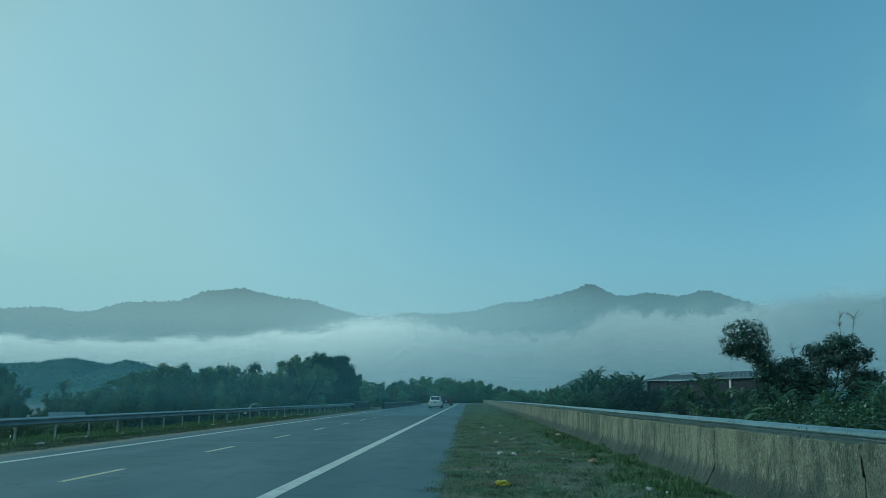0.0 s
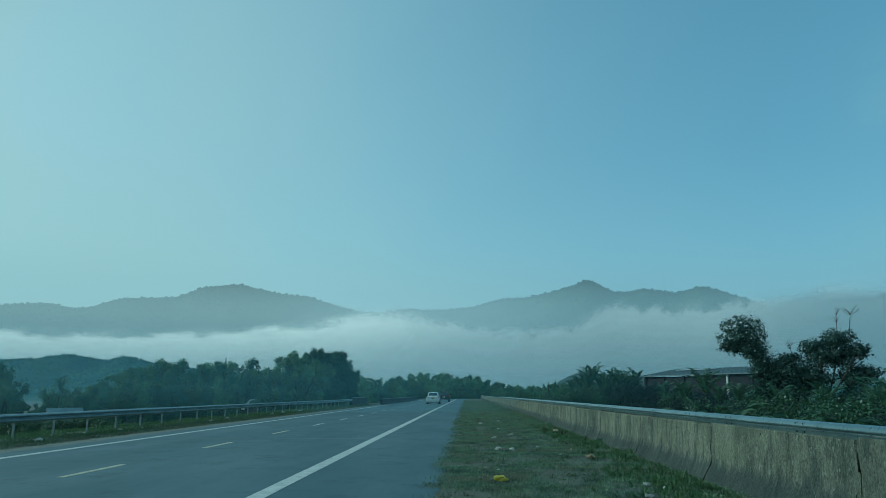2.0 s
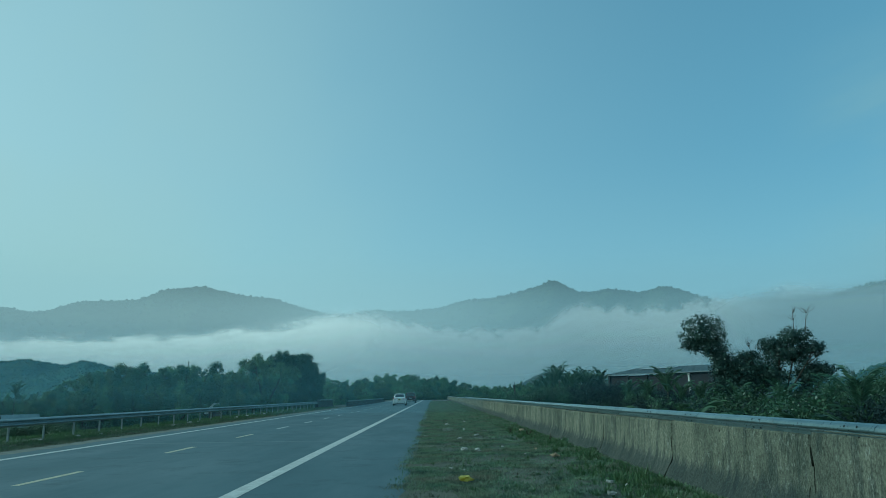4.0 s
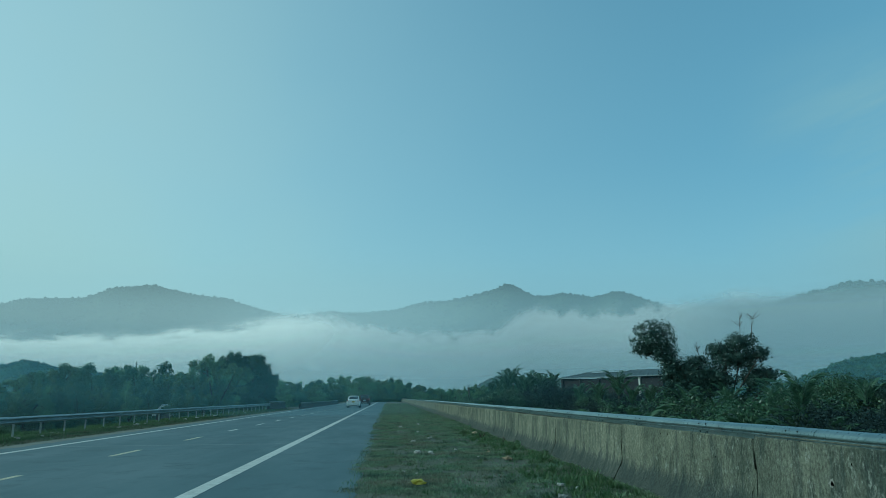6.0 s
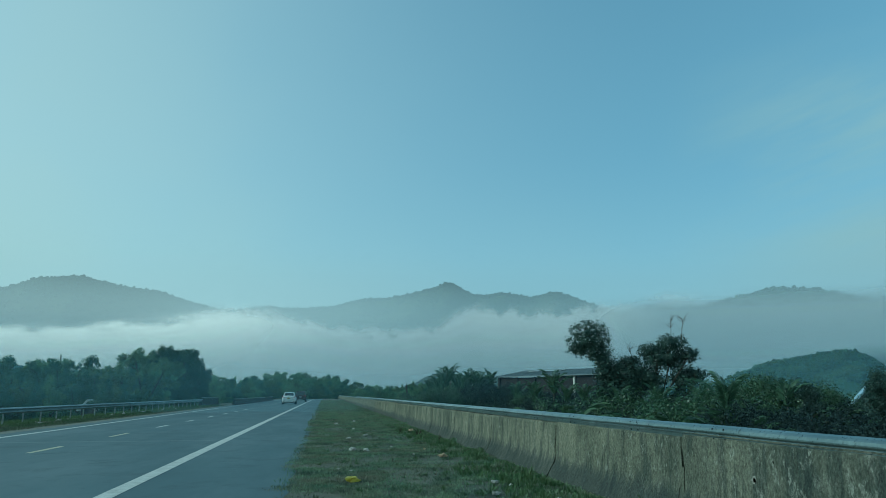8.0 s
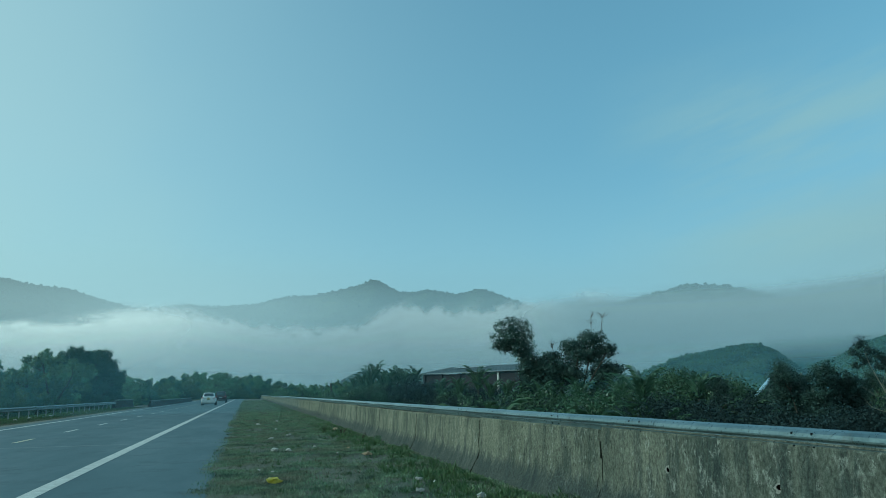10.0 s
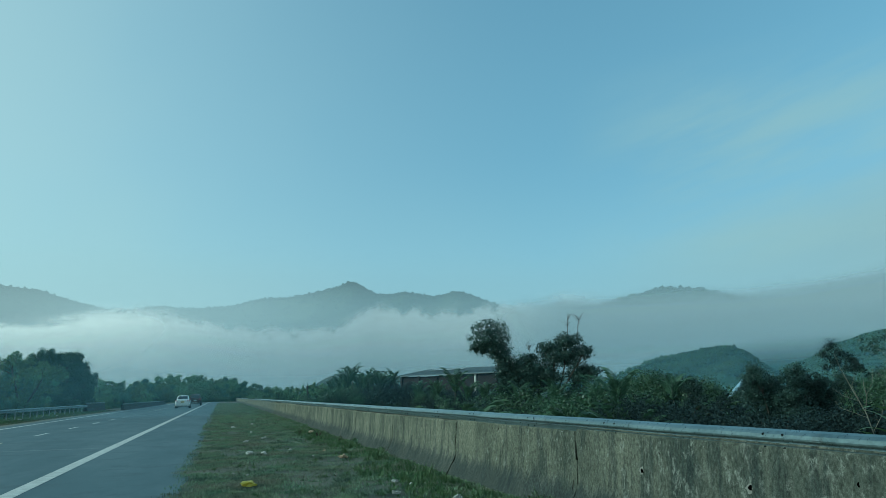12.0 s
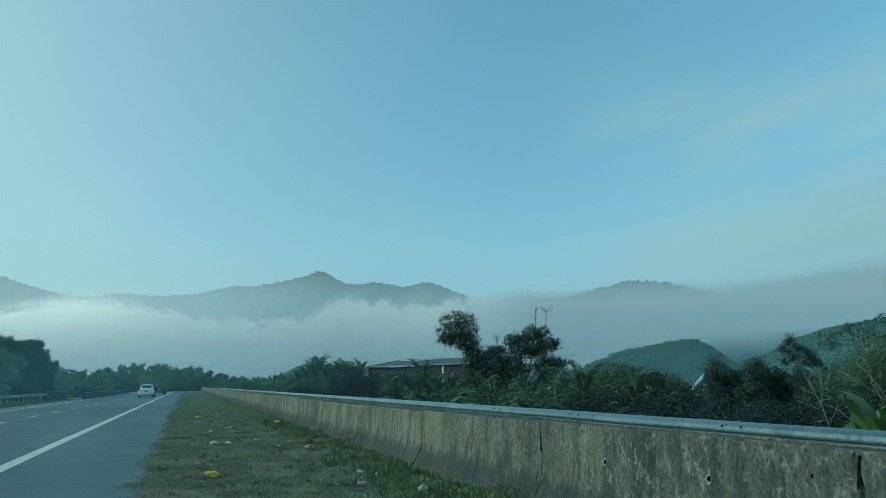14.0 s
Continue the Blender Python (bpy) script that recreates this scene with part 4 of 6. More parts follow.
def tree(name, label, seed, lobes, leaves, leaf, mat, height, trunk_r=0.16, group="", clump=0.3, hollow=0.55, bark=None, slim=0.45, fork=0.35, category="tree", dead=(), core=0.0, each=26):
    r = np.random.default_rng(seed)
    t = thing(name, label, category, group)
    bm = bmesh.new()
    split = (0, 0, height * fork)
    tube(bm, limb_path((0, 0, -0.3), split, r, 0.06), np.linspace(trunk_r, trunk_r * 0.75, 5))
    for l in lobes:
        end = (l[0], l[1], l[2] + 0.1 * l[5])
        path = limb_path(split, end, r, 0.1)
        tube(bm, path, np.linspace(trunk_r * 0.6, trunk_r * 0.18, 5), 6)
        for _ in range(4):
            d = r.normal(size=3)
            d /= np.linalg.norm(d)
            tube(bm, limb_path(path[3], np.array(l[:3]) + d * np.array(l[3:6]) * 0.8, r, 0.1, 4), np.linspace(trunk_r * 0.25, trunk_r * 0.05, 4), 5)
    part("trunk", bm, bark or M_BARK, t)
    quads = leaf_quads(crown_points(lobes, leaves, r, clump, hollow, each), leaf, r, slim=slim)
    if core:
        inner = [(*l[:3], *(0.72 * v for v in l[3:6])) for l in lobes]
        quads = np.concatenate([quads, leaf_quads(crown_points(inner, int(leaves * core), r, 0.3, 0.1), leaf * 1.15, r, slim=0.6)])
    part("crown", quads_mesh("crown", quads, mat), parent=t)
    for base, tip in dead:
        bm = bmesh.new()
        main = limb_path(base, tip, r, 0.03)
        tube(bm, main, np.linspace(0.03, 0.01, 5), 5)
        for _ in range(9):
            p = main[r.integers(3, 5)]
            tube(bm, limb_path(p, p + np.array([r.uniform(-0.5, 0.5), r.uniform(-0.2, 0.2), r.uniform(0.25, 0.6)]), r, 0.15, 4), np.linspace(0.013, 0.006, 4), 4)
        part("dead_branch", bm, M_BARK, t, "bare dead twigs above the crown")
    return t


def at_az(az, dist, z, turn=0.0, scale=1.0):
    a = radians(az)
    return Matrix.Translation((dist * math.sin(a), dist * math.cos(a), z)) @ Matrix.Rotation(radians(turn), 4, "Z") @ Matrix.Scale(scale, 4)


def place(ob, m):
    """A copy at m, which may carry a scale."""
    c = copy_thing(ob, m)
    c.matrix_basis = m
    return c


FIELD_R, FIELD_L = -2.62, -2.22

# the big round-crowned tree by the shed
D = 48.0
OPEN = [(-2.95, 0, 7.6, 1.5, 1.2, 1.2), (-3.6, 0, 6.85, 0.75, 0.8, 0.5), (-2.3, 0, 6.55, 0.9, 0.9, 0.75), (-2.0, 0, 5.9, 0.7, 0.9, 0.6),
        (1.0, 0.2, 6.6, 0.9, 0.9, 0.55), (2.2, 0, 7.1, 1.15, 1.0, 0.6), (3.3, 0, 6.35, 0.75, 0.8, 0.45), (3.75, 0, 5.1, 0.75, 0.8, 0.4), (3.0, 0, 4.7, 0.8, 0.9, 0.45), (-0.3, 0, 6.0, 0.7, 0.7, 0.35)]
DENSE = [(-1.2, 0, 5.5, 0.9, 1.0, 0.85), (-1.9, -0.2, 5.1, 0.7, 0.8, 0.8), (-1.9, -0.3, 4.0, 0.9, 0.9, 0.9), (-0.2, 0, 5.2, 1.1, 1.1, 0.75), (1.4, 0, 6.1, 1.2, 1.0, 0.65), (2.3, 0, 6.1, 1.0, 0.9, 0.6), (2.9, 0, 5.2, 0.9, 0.9, 0.45), (0.8, 0, 4.9, 1.2, 1.2, 0.8), (-0.9, 0, 4.1, 1.5, 1.4, 1.2),
         (2.7, 0, 3.5, 1.1, 1.1, 0.9), (-1.1, 0, 2.8, 1.8, 1.5, 1.2), (3.3, 0, 2.6, 1.2, 1.1, 0.9)]
big = tree("broadleaf_tree", "dark broad-leaved tree with open double crown and dead twigs", 11, OPEN[4:] + DENSE[:7:2], 10, 0.21, M_LEAF, 5.0, 0.13,
           dead=(((2.2, 0, 7.0), (2.35, 0, 8.5)), ((3.0, 0, 6.3), (3.1, 0, 8.5)), ((-0.1, 0, 5.9), (-0.35, 0, 6.75))))
rb = np.random.default_rng(12)
leaves = np.concatenate([leaf_quads(rosettes(OPEN, 13500, rb, 7, 0.09), 0.13, rb, slim=0.75), leaf_quads(rosettes(DENSE, 26000, rb, 9, 0.17, 0.05), 0.14, rb, slim=0.72)])
for o in big.children:
    if o.name.startswith("crown"):
        o.data = quads_mesh("crown", leaves, M_LEAF)
big.matrix_basis = at_az(24.6, D, FIELD_R, -24.6)

# palms
def palm(seed, height, label, fronds=9, length=1.7, trunk_r=0.05, mat=None):
    r = np.random.default_rng(seed)
    t = thing("areca_palm", label, "palm tree", "areca palms")
    bm = bmesh.new()
    lean = r.uniform(-0.3, 0.3, 2)
    tube(bm, [(lean[0] * u * u, lean[1] * u * u, height * u - 0.2 * (u == 0)) for u in np.linspace(0, 1, 7)], np.linspace(trunk_r * 1.2, trunk_r * 0.8, 7), 8)
    part("trunk", bm, M_BARK, t, "thin ringed palm trunk")
    for k in range(fronds):
        a = 2 * math.pi * k / fronds + r.uniform(-0.25, 0.25)
        rise, L = 1.12 + 0.43 * ((k * 5) % fronds) / (fronds - 1) + r.uniform(-0.1, 0.1), length * r.uniform(0.85, 1.2)
        quads, axis = [], []
        for u in np.linspace(0, 1, 20):
            ang = rise - 1.2 * u ** 2.8
            p = (axis[-1] + np.array([math.cos(a) * math.cos(ang), math.sin(a) * math.cos(ang), math.sin(ang)]) * L / 19) if axis else np.array([lean[0], lean[1], height])
            axis.append(p)
        side = np.array([-math.sin(a), math.cos(a), 0])
        for i in range(1, 20):
            w = axis[i] - axis[i - 1]
            w /= np.linalg.norm(w)
            span = 0.24 * L * math.sin(math.pi * (0.12 + 0.78 * i / 20))
            for sgn in (-1, 1):
                d = w * 1.0 + side * sgn * 0.5 + np.array([0, 0, -0.5 + 0.2 * r.uniform(-1, 1)])
                d /= np.linalg.norm(d)
                e = axis[i] + d * span
                quads.append([axis[i], (axis[i] + e) / 2 + w * 0.05, e, (axis[i] + e) / 2 - w * 0.05])
            quads.append([axis[i - 1] - side * 0.018, axis[i - 1] + side * 0.018, axis[i] + side * 0.012, axis[i] - side * 0.012])
        part("frond", quads_mesh("frond", np.array(quads), mat or M_PALM), parent=t)
    return t


P1 = palm(21, 5.0, "slim areca palm with feathery drooping fronds")
P2 = palm(22, 4.2, "slim areca palm with upright feathery fronds", fronds=8, length=1.6)
P4 = palm(24, 1.2, "low young palm with light spreading fronds", fronds=11, length=1.5, trunk_r=0.06, mat=M_PALM2)
P3 = palm(23, 4.6, "broad young palm with stiff arching fronds", fronds=10, length=2.1, trunk_r=0.07)
spots = [(P1, 8.2, 72, 0, 1.3), (P1, 8.9, 66, 30, 1.6), (P1, 10.1, 64, 80, 2.5), (P2, 10.6, 62, 10, 1.7), (P1, 11.8, 62, 150, 2.1), (P2, 12.4, 60, 40, 1.6), (P1, 13.3, 62, 200, 2.05), (P2, 9.3, 63, 80, 1.7), (P2, 15.3, 52, 0, 1.0), (P3, 18.2, 46, 20, 2.0),
         (P2, 19.0, 42, 70, 1.0), (P3, 29.2, 38, 0, 1.2), (P2, 30.7, 24, 45, 1.75), (P2, 34.8, 33, 90, 1.3), (P2, 16.6, 50, 130, 1.1), (P2, 23.0, 40, 60, 0.8), (P3, 26.3, 38, 100, 0.9), (P2, 9.7, 60, 200, 2.1), (P1, 11.0, 58, 250, 1.8), (P2, 12.0, 58, 120, 1.9), (P2, 11.1, 66, 60, 1.3), (P1, 12.9, 68, 10, 1.4), (P2, 20.6, 44, 10, 0.8), (P3, 32.2, 38, 10, 0.8)]
rp = np.random.default_rng(77)
spots += [(P4, az, rp.uniform(21, 25) + (10 if az < 17 else 0), rp.uniform(0, 360), rp.uniform(-2.0, -0.4)) for az in (12.6, 14.2, 16.0, 17.4, 18.6, 20.2, 21.5, 22.8, 25.4, 28.0, 31.6, 33.6, 35.6, 37.4)]
PALM_H = {p.name: max(v.co.z for o in p.children for v in o.data.vertices) for p in (P1, P2, P3, P4)}
used = set()
for ob, az, d, turn, el in spots:
    s = (1.27 + d * math.tan(radians(el)) - FIELD_R) / PALM_H[ob.name]
    m = at_az(az, d, FIELD_R, turn, s)
    if ob.name in used:
        place(ob, m)
    else:
        ob.matrix_basis = m
        used.add(ob.name)

# bushes and small trees beyond the barrier
def bush(seed, label, mat, leaf=0.16, n=2600, w=1.5, h=2.6, slim=0.5):
    r = np.random.default_rng(seed)
    lobes = [(r.uniform(-0.6, 0.6) * w, r.uniform(-0.6, 0.6) * w, h * r.uniform(0.3, 0.8), w * r.uniform(0.3, 0.6), w * r.uniform(0.3, 0.6), h * r.uniform(0.13, 0.27)) for _ in range(10)]
    return tree("shrub", label, seed, lobes, n, leaf, mat, h * 0.5, 0.05, "shrubs behind the barrier", clump=0.26, hollow=0.6, slim=slim, fork=0.4, category="shrub", core=0.6, each=90)


B = [bush(31, "dense dark green leafy shrub", M_LEAF, 0.05, 15000), bush(32, "tangled shrub with small leaves, coloured blackish for deep shade", M_LEAF3, 0.045, 20000, 1.7, 2.3), bush(33, "lighter green shrub with broad leaves", M_LEAF2, 0.05, 16000, 1.2, 2.4, 0.6),
     bush(34, "tall dark evergreen shrub", M_LEAF, 0.06, 11000, 1.1, 3.2)]
r2 = np.random.default_rng(5)
first = [True] * 4
HEDGE = [(5, 0.2), (7, 0.15), (8.5, 0.25), (9, 0.4), (10, 0.35), (13, 0.3), (14.8, 1.0), (15.6, 0.5), (18, 0.3), (20, 0.1), (23, 0.0), (27, 0.0), (29, 0.0), (31, 0.7), (33, 1.0), (35, 0.9), (36.9, 1.0), (37.6, -0.6), (38, -1.5), (39.6, -1.6), (40.3, -0.9), (41.8, -1.0), (43, -0.8), (44.5, -0.8), (46, -1.2), (48, -1.2), (50, -0.6), (53, 0.0), (60, 0.6)]
SHRUB_H = [float(np.percentile([v.co.z for o in b.children if o.name.startswith("crown") for v in o.data.vertices], 99)) for b in B]
rows = [(az, r2.uniform(54, 60), r2.uniform(-0.9, 0.0)) for az in np.arange(6.4, 21, 0.55)]
for az in np.arange(5.0, 60, 0.62):
    d = 62 - 0.8 * max(0, az - 9) if az < 42 else 32
    rows.append((az, d * r2.uniform(0.9, 1.06), r2.uniform(-1.5, 0.1)))
for az in np.arange(12, 60, 0.8):
    rows.append((az, max(23.0, 40 - 0.5 * az) * r2.uniform(0.92, 1.08), r2.uniform(-2.2, -0.9) if az < 30 else r2.uniform(-3.4, -1.6) if az < 37 else r2.uniform(-1.6, -0.4)))
for i, (az, d, drop) in enumerate(rows):
    az += r2.uniform(-0.3, 0.3)
    k = int(r2.choice([0, 2, 2, 2] if az < 14 else [0, 1, 1, 2, 3, 1] if d > 34 else [0, 1, 1, 1]))
    x = d * math.sin(radians(az))
    if x < 5.8 or (37.4 < az < 51 and i % 3):
        continue
    if 29.5 < az < 37 and d > 34:
        k = int(r2.choice([2, 2, 2, 0]))
    if 37.4 < az < 51:
        k, drop = 1, -1.0
    z = float(ground_z(np.float64(x), 0.0))
    want = 1.27 + d * math.tan(radians(float(np.interp(az, *np.array(HEDGE).T)) + drop)) - z
    m = at_az(az, d, z, r2.uniform(0, 360), max(0.5, want / SHRUB_H[k]))
    if first[k]:
        B[k].matrix_basis = m
        first[k] = False
    else:
        place(B[k], m)


for az, d, el, k in ((17.4, 30, -0.8, 2), (24.2, 27, -0.2, 2), (28.9, 24, -0.5, 2), (33.6, 27, -0.6, 2), (20.9, 28, -1.0, 3), (26.0, 27, -1.0, 1)):
    x = d * math.sin(radians(az))
    z = float(ground_z(np.float64(x), 0.0))
    place(B[k], at_az(az, d, z, az * 77, (1.27 + d * math.tan(radians(el)) - z) / SHRUB_H[k]))


def reach(az, d, el, height, turn=0.0):
    """A pose in the lower field that lets something of that height reach the elevation el over the eye's level."""
    return at_az(az, d, FIELD_R, turn, (1.27 + d * math.tan(radians(el)) - FIELD_R) / height)


orchard = tree("fruit_tree", "round dense dark fruit tree with glossy leaves", 41, [(0, 0, 3.75, 0.4, 0.4, 0.45), (0.1, 0.1, 3.2, 0.5, 0.5, 0.45), (0.2, 0.1, 2.6, 0.55, 0.6, 0.55), (-0.2, 0, 2.4, 0.6, 0.6, 0.55), (-0.2, 0, 1.7, 0.7, 0.7, 0.6), (0.25, -0.2, 1.4, 0.7, 0.7, 0.6), (0.0, -0.2, 0.7, 0.85, 0.8, 0.5)], 26000, 0.055, M_LEAF, 2.6, 0.045, "fruit trees", clump=0.24, hollow=0.55, slim=0.5, core=0.6, each=110)
orchard.matrix_basis = reach(40.7, 26, 2.0, 4.3, 0)
place(orchard, reach(43.5, 26, 1.85, 4.3, 120))
place(orchard, reach(36.6, 33, 1.0, 4.3, 200))
place(orchard, reach(42.3, 29, 0.9, 4.3, 160))
place(orchard, reach(44.5, 27, 1.4, 4.3, 250))
place(orchard, reach(41.5, 27, 1.3, 4.3, 290))
place(orchard, reach(46.4, 29, 1.2, 4.3, 330))
place(orchard, reach(48.6, 31, 1.3, 4.3, 20))
place(orchard, reach(45.2, 27, 0.9, 4.3, 10))
place(orchard, reach(39.3, 30, -0.6, 4.3, 70))
place(orchard, reach(38.0, 29, -0.9, 4.3, 310))
for az in (45.7, 46.5, 47.3, 48.2, 49.0, 41.8, 38.6):
    place(B[1], at_az(az, 34, FIELD_R, az * 90, 1.55))
place(orchard, reach(47.6, 30, 0.6, 4.3, 200))
place(orchard, reach(49.6, 27, 0.9, 4.3, 100))
place(orchard, reach(55.0, 26, 3.2, 4.3, 60))
sapling = thing("sapling", "slender pale-stemmed sapling with dark feathery crown", "tree", at=at_az(47.4, 19.5, 0, -47.4))
for path, r0, r1 in (([(0.17, 0, -2.6), (0.24, 0, -0.6), (0.2, 0, 0.1), (0.1, 0, 0.6), (-0.1, 0, 1.1), (-0.32, 0, 1.67), (-0.4, 0, 2.0)], 0.032, 0.012),
                     ([(0.08, 0, 0.62), (0.16, 0.05, 1.0), (0.12, 0.05, 1.25), (0.14, 0.05, 1.6)], 0.018, 0.008), ([(-0.02, 0, 0.92), (-0.12, -0.05, 1.25), (-0.03, -0.08, 1.5)], 0.014, 0.007),
                     ([(0.12, 0, 0.5), (-0.15, 0.1, 0.62), (-0.4, 0.15, 0.72), (-0.52, 0.15, 0.9)], 0.01, 0.004), ([(0.0, 0, 0.88), (-0.3, 0.1, 1.0), (-0.55, 0.1, 1.2)], 0.01, 0.004),
                     ([(0.2, 0, 0.2), (0.4, 0.1, 0.55), (0.5, 0.1, 0.9)], 0.012, 0.005), ([(0.14, 0.05, 1.0), (0.3, 0, 1.3), (0.36, 0, 1.65)], 0.01, 0.004)):
    bm = bmesh.new()
    tube(bm, path, 0.6 * np.linspace(r0, r1, len(path)), 6)
    part("stem", bm, M_PALEBARK, sapling)
rs = np.random.default_rng(43)
CLUMPS = [(-0.62, 0, 2.0, 0.17, 0.25, 0.14), (-0.46, 0, 2.2, 0.17, 0.25, 0.16), (-0.3, 0, 2.02, 0.16, 0.25, 0.12), (-0.08, 0, 1.9, 0.18, 0.25, 0.15), (0.05, 0, 1.72, 0.15, 0.25, 0.16), (-0.42, 0, 1.82, 0.2, 0.25, 0.13), (-0.62, 0, 1.7, 0.14, 0.2, 0.1), (-0.12, 0, 1.66, 0.17, 0.25, 0.13)]
part("crown", quads_mesh("crown", leaf_quads(rosettes(CLUMPS, 3800, rs, 12, 0.045, 0.1), 0.055, rs, slim=0.3), M_LEAF3), parent=sapling)
leafy = tree("leafy_tree", "dense green tree with glossy leaves and pale bare twigs", 44, [(0, 0, 3.9, 0.9, 0.9, 0.7), (0.9, 0, 3.6, 1.0, 1.0, 0.8), (-0.5, 0, 3.0, 0.9, 0.9, 0.7), (0.4, 0, 2.6, 1.2, 1.1, 0.8), (-0.4, 0.2, 1.9, 1.2, 1.1, 0.8), (0.8, 0.2, 1.4, 1.3, 1.2, 0.9)], 48000, 0.055, M_LEAF2, 3.0, 0.06, clump=0.24, hollow=0.55, core=0.6, each=110)
leafy.matrix_basis = reach(52.0, 22, 3.2, 4.6, -52)
place(leafy, reach(55.5, 21, 3.4, 4.6, 70))
place(leafy, reach(51.0, 24, 1.6, 4.6, 160))
spray = tree("feathery_tree", "tall thin tree with sparse feathery sprays and pale branches", 45, [(-1.4, 0, 5.1, 0.4, 0.5, 0.16), (-0.7, 0, 5.35, 0.45, 0.5, 0.16), (0.1, 0, 5.55, 0.45, 0.5, 0.2), (0.9, 0, 5.7, 0.5, 0.5, 0.2), (-1.5, 0, 4.5, 0.25, 0.3, 0.12), (1.8, 0, 5.6, 0.6, 0.6, 0.3)], 2600, 0.085, M_LEAF, 4.6, 0.02, clump=0.4, bark=M_PALEBARK, fork=0.6, slim=0.35)
spray.matrix_basis = reach(52.4, 19.5, 4.9, 5.9, -52)


def banana():
    t = thing("banana_plant", "banana plant with broad torn yellow-green leaves", "banana plant")
    bm = bmesh.new()
    tube(bm, [(0, 0, -0.2), (0.02, 0, 0.8), (0, 0.02, 2.0)], [0.11, 0.1, 0.06], 9)
    part("stem", bm, M_BANANA, t)
    r = np.random.default_rng(3)
    for k, (a, rise, L, w) in enumerate(((0.3, 1.25, 0.85, 0.1), (1.6, 1.0, 0.95, 0.11), (2.9, 1.15, 0.85, 0.1), (4.0, 1.4, 0.75, 0.09), (5.2, 0.95, 0.8, 0.1), (3.4, 0.85, 0.75, 0.09), (2.2, 0.5, 0.7, 0.09))):
        p, v, f = np.array([0, 0, 1.9]), [], []
        side = np.array([-math.sin(a), math.cos(a), 0])
        for i in range(13):
            u = i / 12
            ang = rise - 1.5 * u * u
            wd = w * math.sin(math.pi * min(1, 0.08 + u * 0.92)) ** 0.9 * (1 + 0.3 * r.uniform(-1, 1))
            v += [p - side * wd + np.array([0, 0, 0.12 * wd]), p, p + side * wd + np.array([0, 0, 0.12 * wd])]
            p = p + np.array([math.cos(a) * math.cos(ang), math.sin(a) * math.cos(ang), math.sin(ang)]) * L / 12
            if i:
                c = 3 * i
                f += [(c - 3, c - 2, c + 1, c), (c - 2, c - 1, c + 2, c + 1)]
        part("leaf", mesh_from("leaf", v, f, M_BANANA, smooth=True), parent=t)
    return t


ban = banana()
ban.matrix_basis = at_az(51.2, 12.8, -2.35, 75, 1.38)
place(ban, at_az(49.0, 13.2, -2.4, 160, 1.2))
place(ban, at_az(53.2, 13.0, -2.3, 250, 1.38))
place(ban, at_az(50.2, 14.0, -2.4, 320, 1.34))

# ---- woods across the road and ahead ----
def wood_tree(seed, label, h, w, mat=M_WOOD_LEAF, n=15000, leaf=0.17):
    r = np.random.default_rng(seed)
    lobes = []
    for k in range(9):
        u = 0.08 + 0.86 * k / 8
        rad = w * (1 - 0.55 * abs(u - 0.5) * 2) * 0.55
        lobes.append((r.uniform(-0.4, 0.4) * w, r.uniform(-0.4, 0.4) * w, h * u, rad, rad, h * 0.12))
    return tree("woodland_tree", label, seed, lobes, n, leaf, mat, h * 0.6, 0.14, "woodland trees", clump=0.26, hollow=0.55, slim=0.5, fork=0.5, each=120, core=0.25)


W = [wood_tree(51, "dark green acacia tree at the wood edge", 8.0, 2.6), wood_tree(52, "tall dense dark woodland tree", 9.0, 2.4), wood_tree(53, "broad bushy woodland tree", 6.5, 3.0),
     wood_tree(54, "light green young woodland tree", 6.0, 2.2, M_LIGHTWOOD, 12000, 0.16), wood_tree(55, "slim pointed woodland tree", 9.0, 1.5, M_WOOD_LEAF, 9000, 0.16),
     wood_tree(56, "rounded light green woodland tree", 5.5, 4.2, M_LIGHTWOOD, 14000, 0.17)]
wfirst = [True] * 6
ORIG_H = (8.0, 9.0, 6.5, 6.0, 9.0, 5.5)


def wood(az, d, el, k, turn):
    """A woodland tree whose top reaches the elevation el (degrees) over the eye's level."""
    if -17.5 < d * math.sin(radians(az)) < 7 and d < 140:
        return
    base = FIELD_L if az < 0 else FIELD_R
    if el < 0:
        return
    want = 1.27 + d * math.tan(radians(el)) - base
    m = at_az(az, d, base, turn, want / ORIG_H[k])
    if wfirst[k]:
        W[k].matrix_basis = m
        wfirst[k] = False
    else:
        place(W[k], m)


TOPS = [(-48, 2.2), (-40, 2.3), (-34.3, 2.1), (-32.9, 1.7), (-32.6, -1.0), (-31.0, -1.0), (-30.8, 0.2), (-28.3, 0.3), (-27.4, 0.8), (-25.5, 1.5), (-24.3, 2.2), (-21.5, 2.25), (-18.5, 2.2), (-16.5, 2.35), (-15, 1.95), (-14, 2.2), (-13.3, 2.9)]
for az in np.arange(-48, -12.6, 0.5):
    a = az + r2.uniform(-0.3, 0.3)
    wood(a, r2.uniform(78, 98), float(np.interp(a, *np.array(TOPS).T)) * r2.uniform(0.85, 1.05), int(r2.choice([0, 2, 5, 3, 5, 1, 4])), r2.uniform(0, 360))
for az in np.arange(-48, -9.5, 0.8):
    a = az + r2.uniform(-0.3, 0.3)
    wood(a, r2.uniform(75, 82), min(0.9, float(np.interp(a, *np.array(TOPS).T)) * 0.6) * r2.uniform(0.4, 1.1), int(r2.choice([0, 2, 2, 3])), r2.uniform(0, 360))
rg = np.random.default_rng(61)
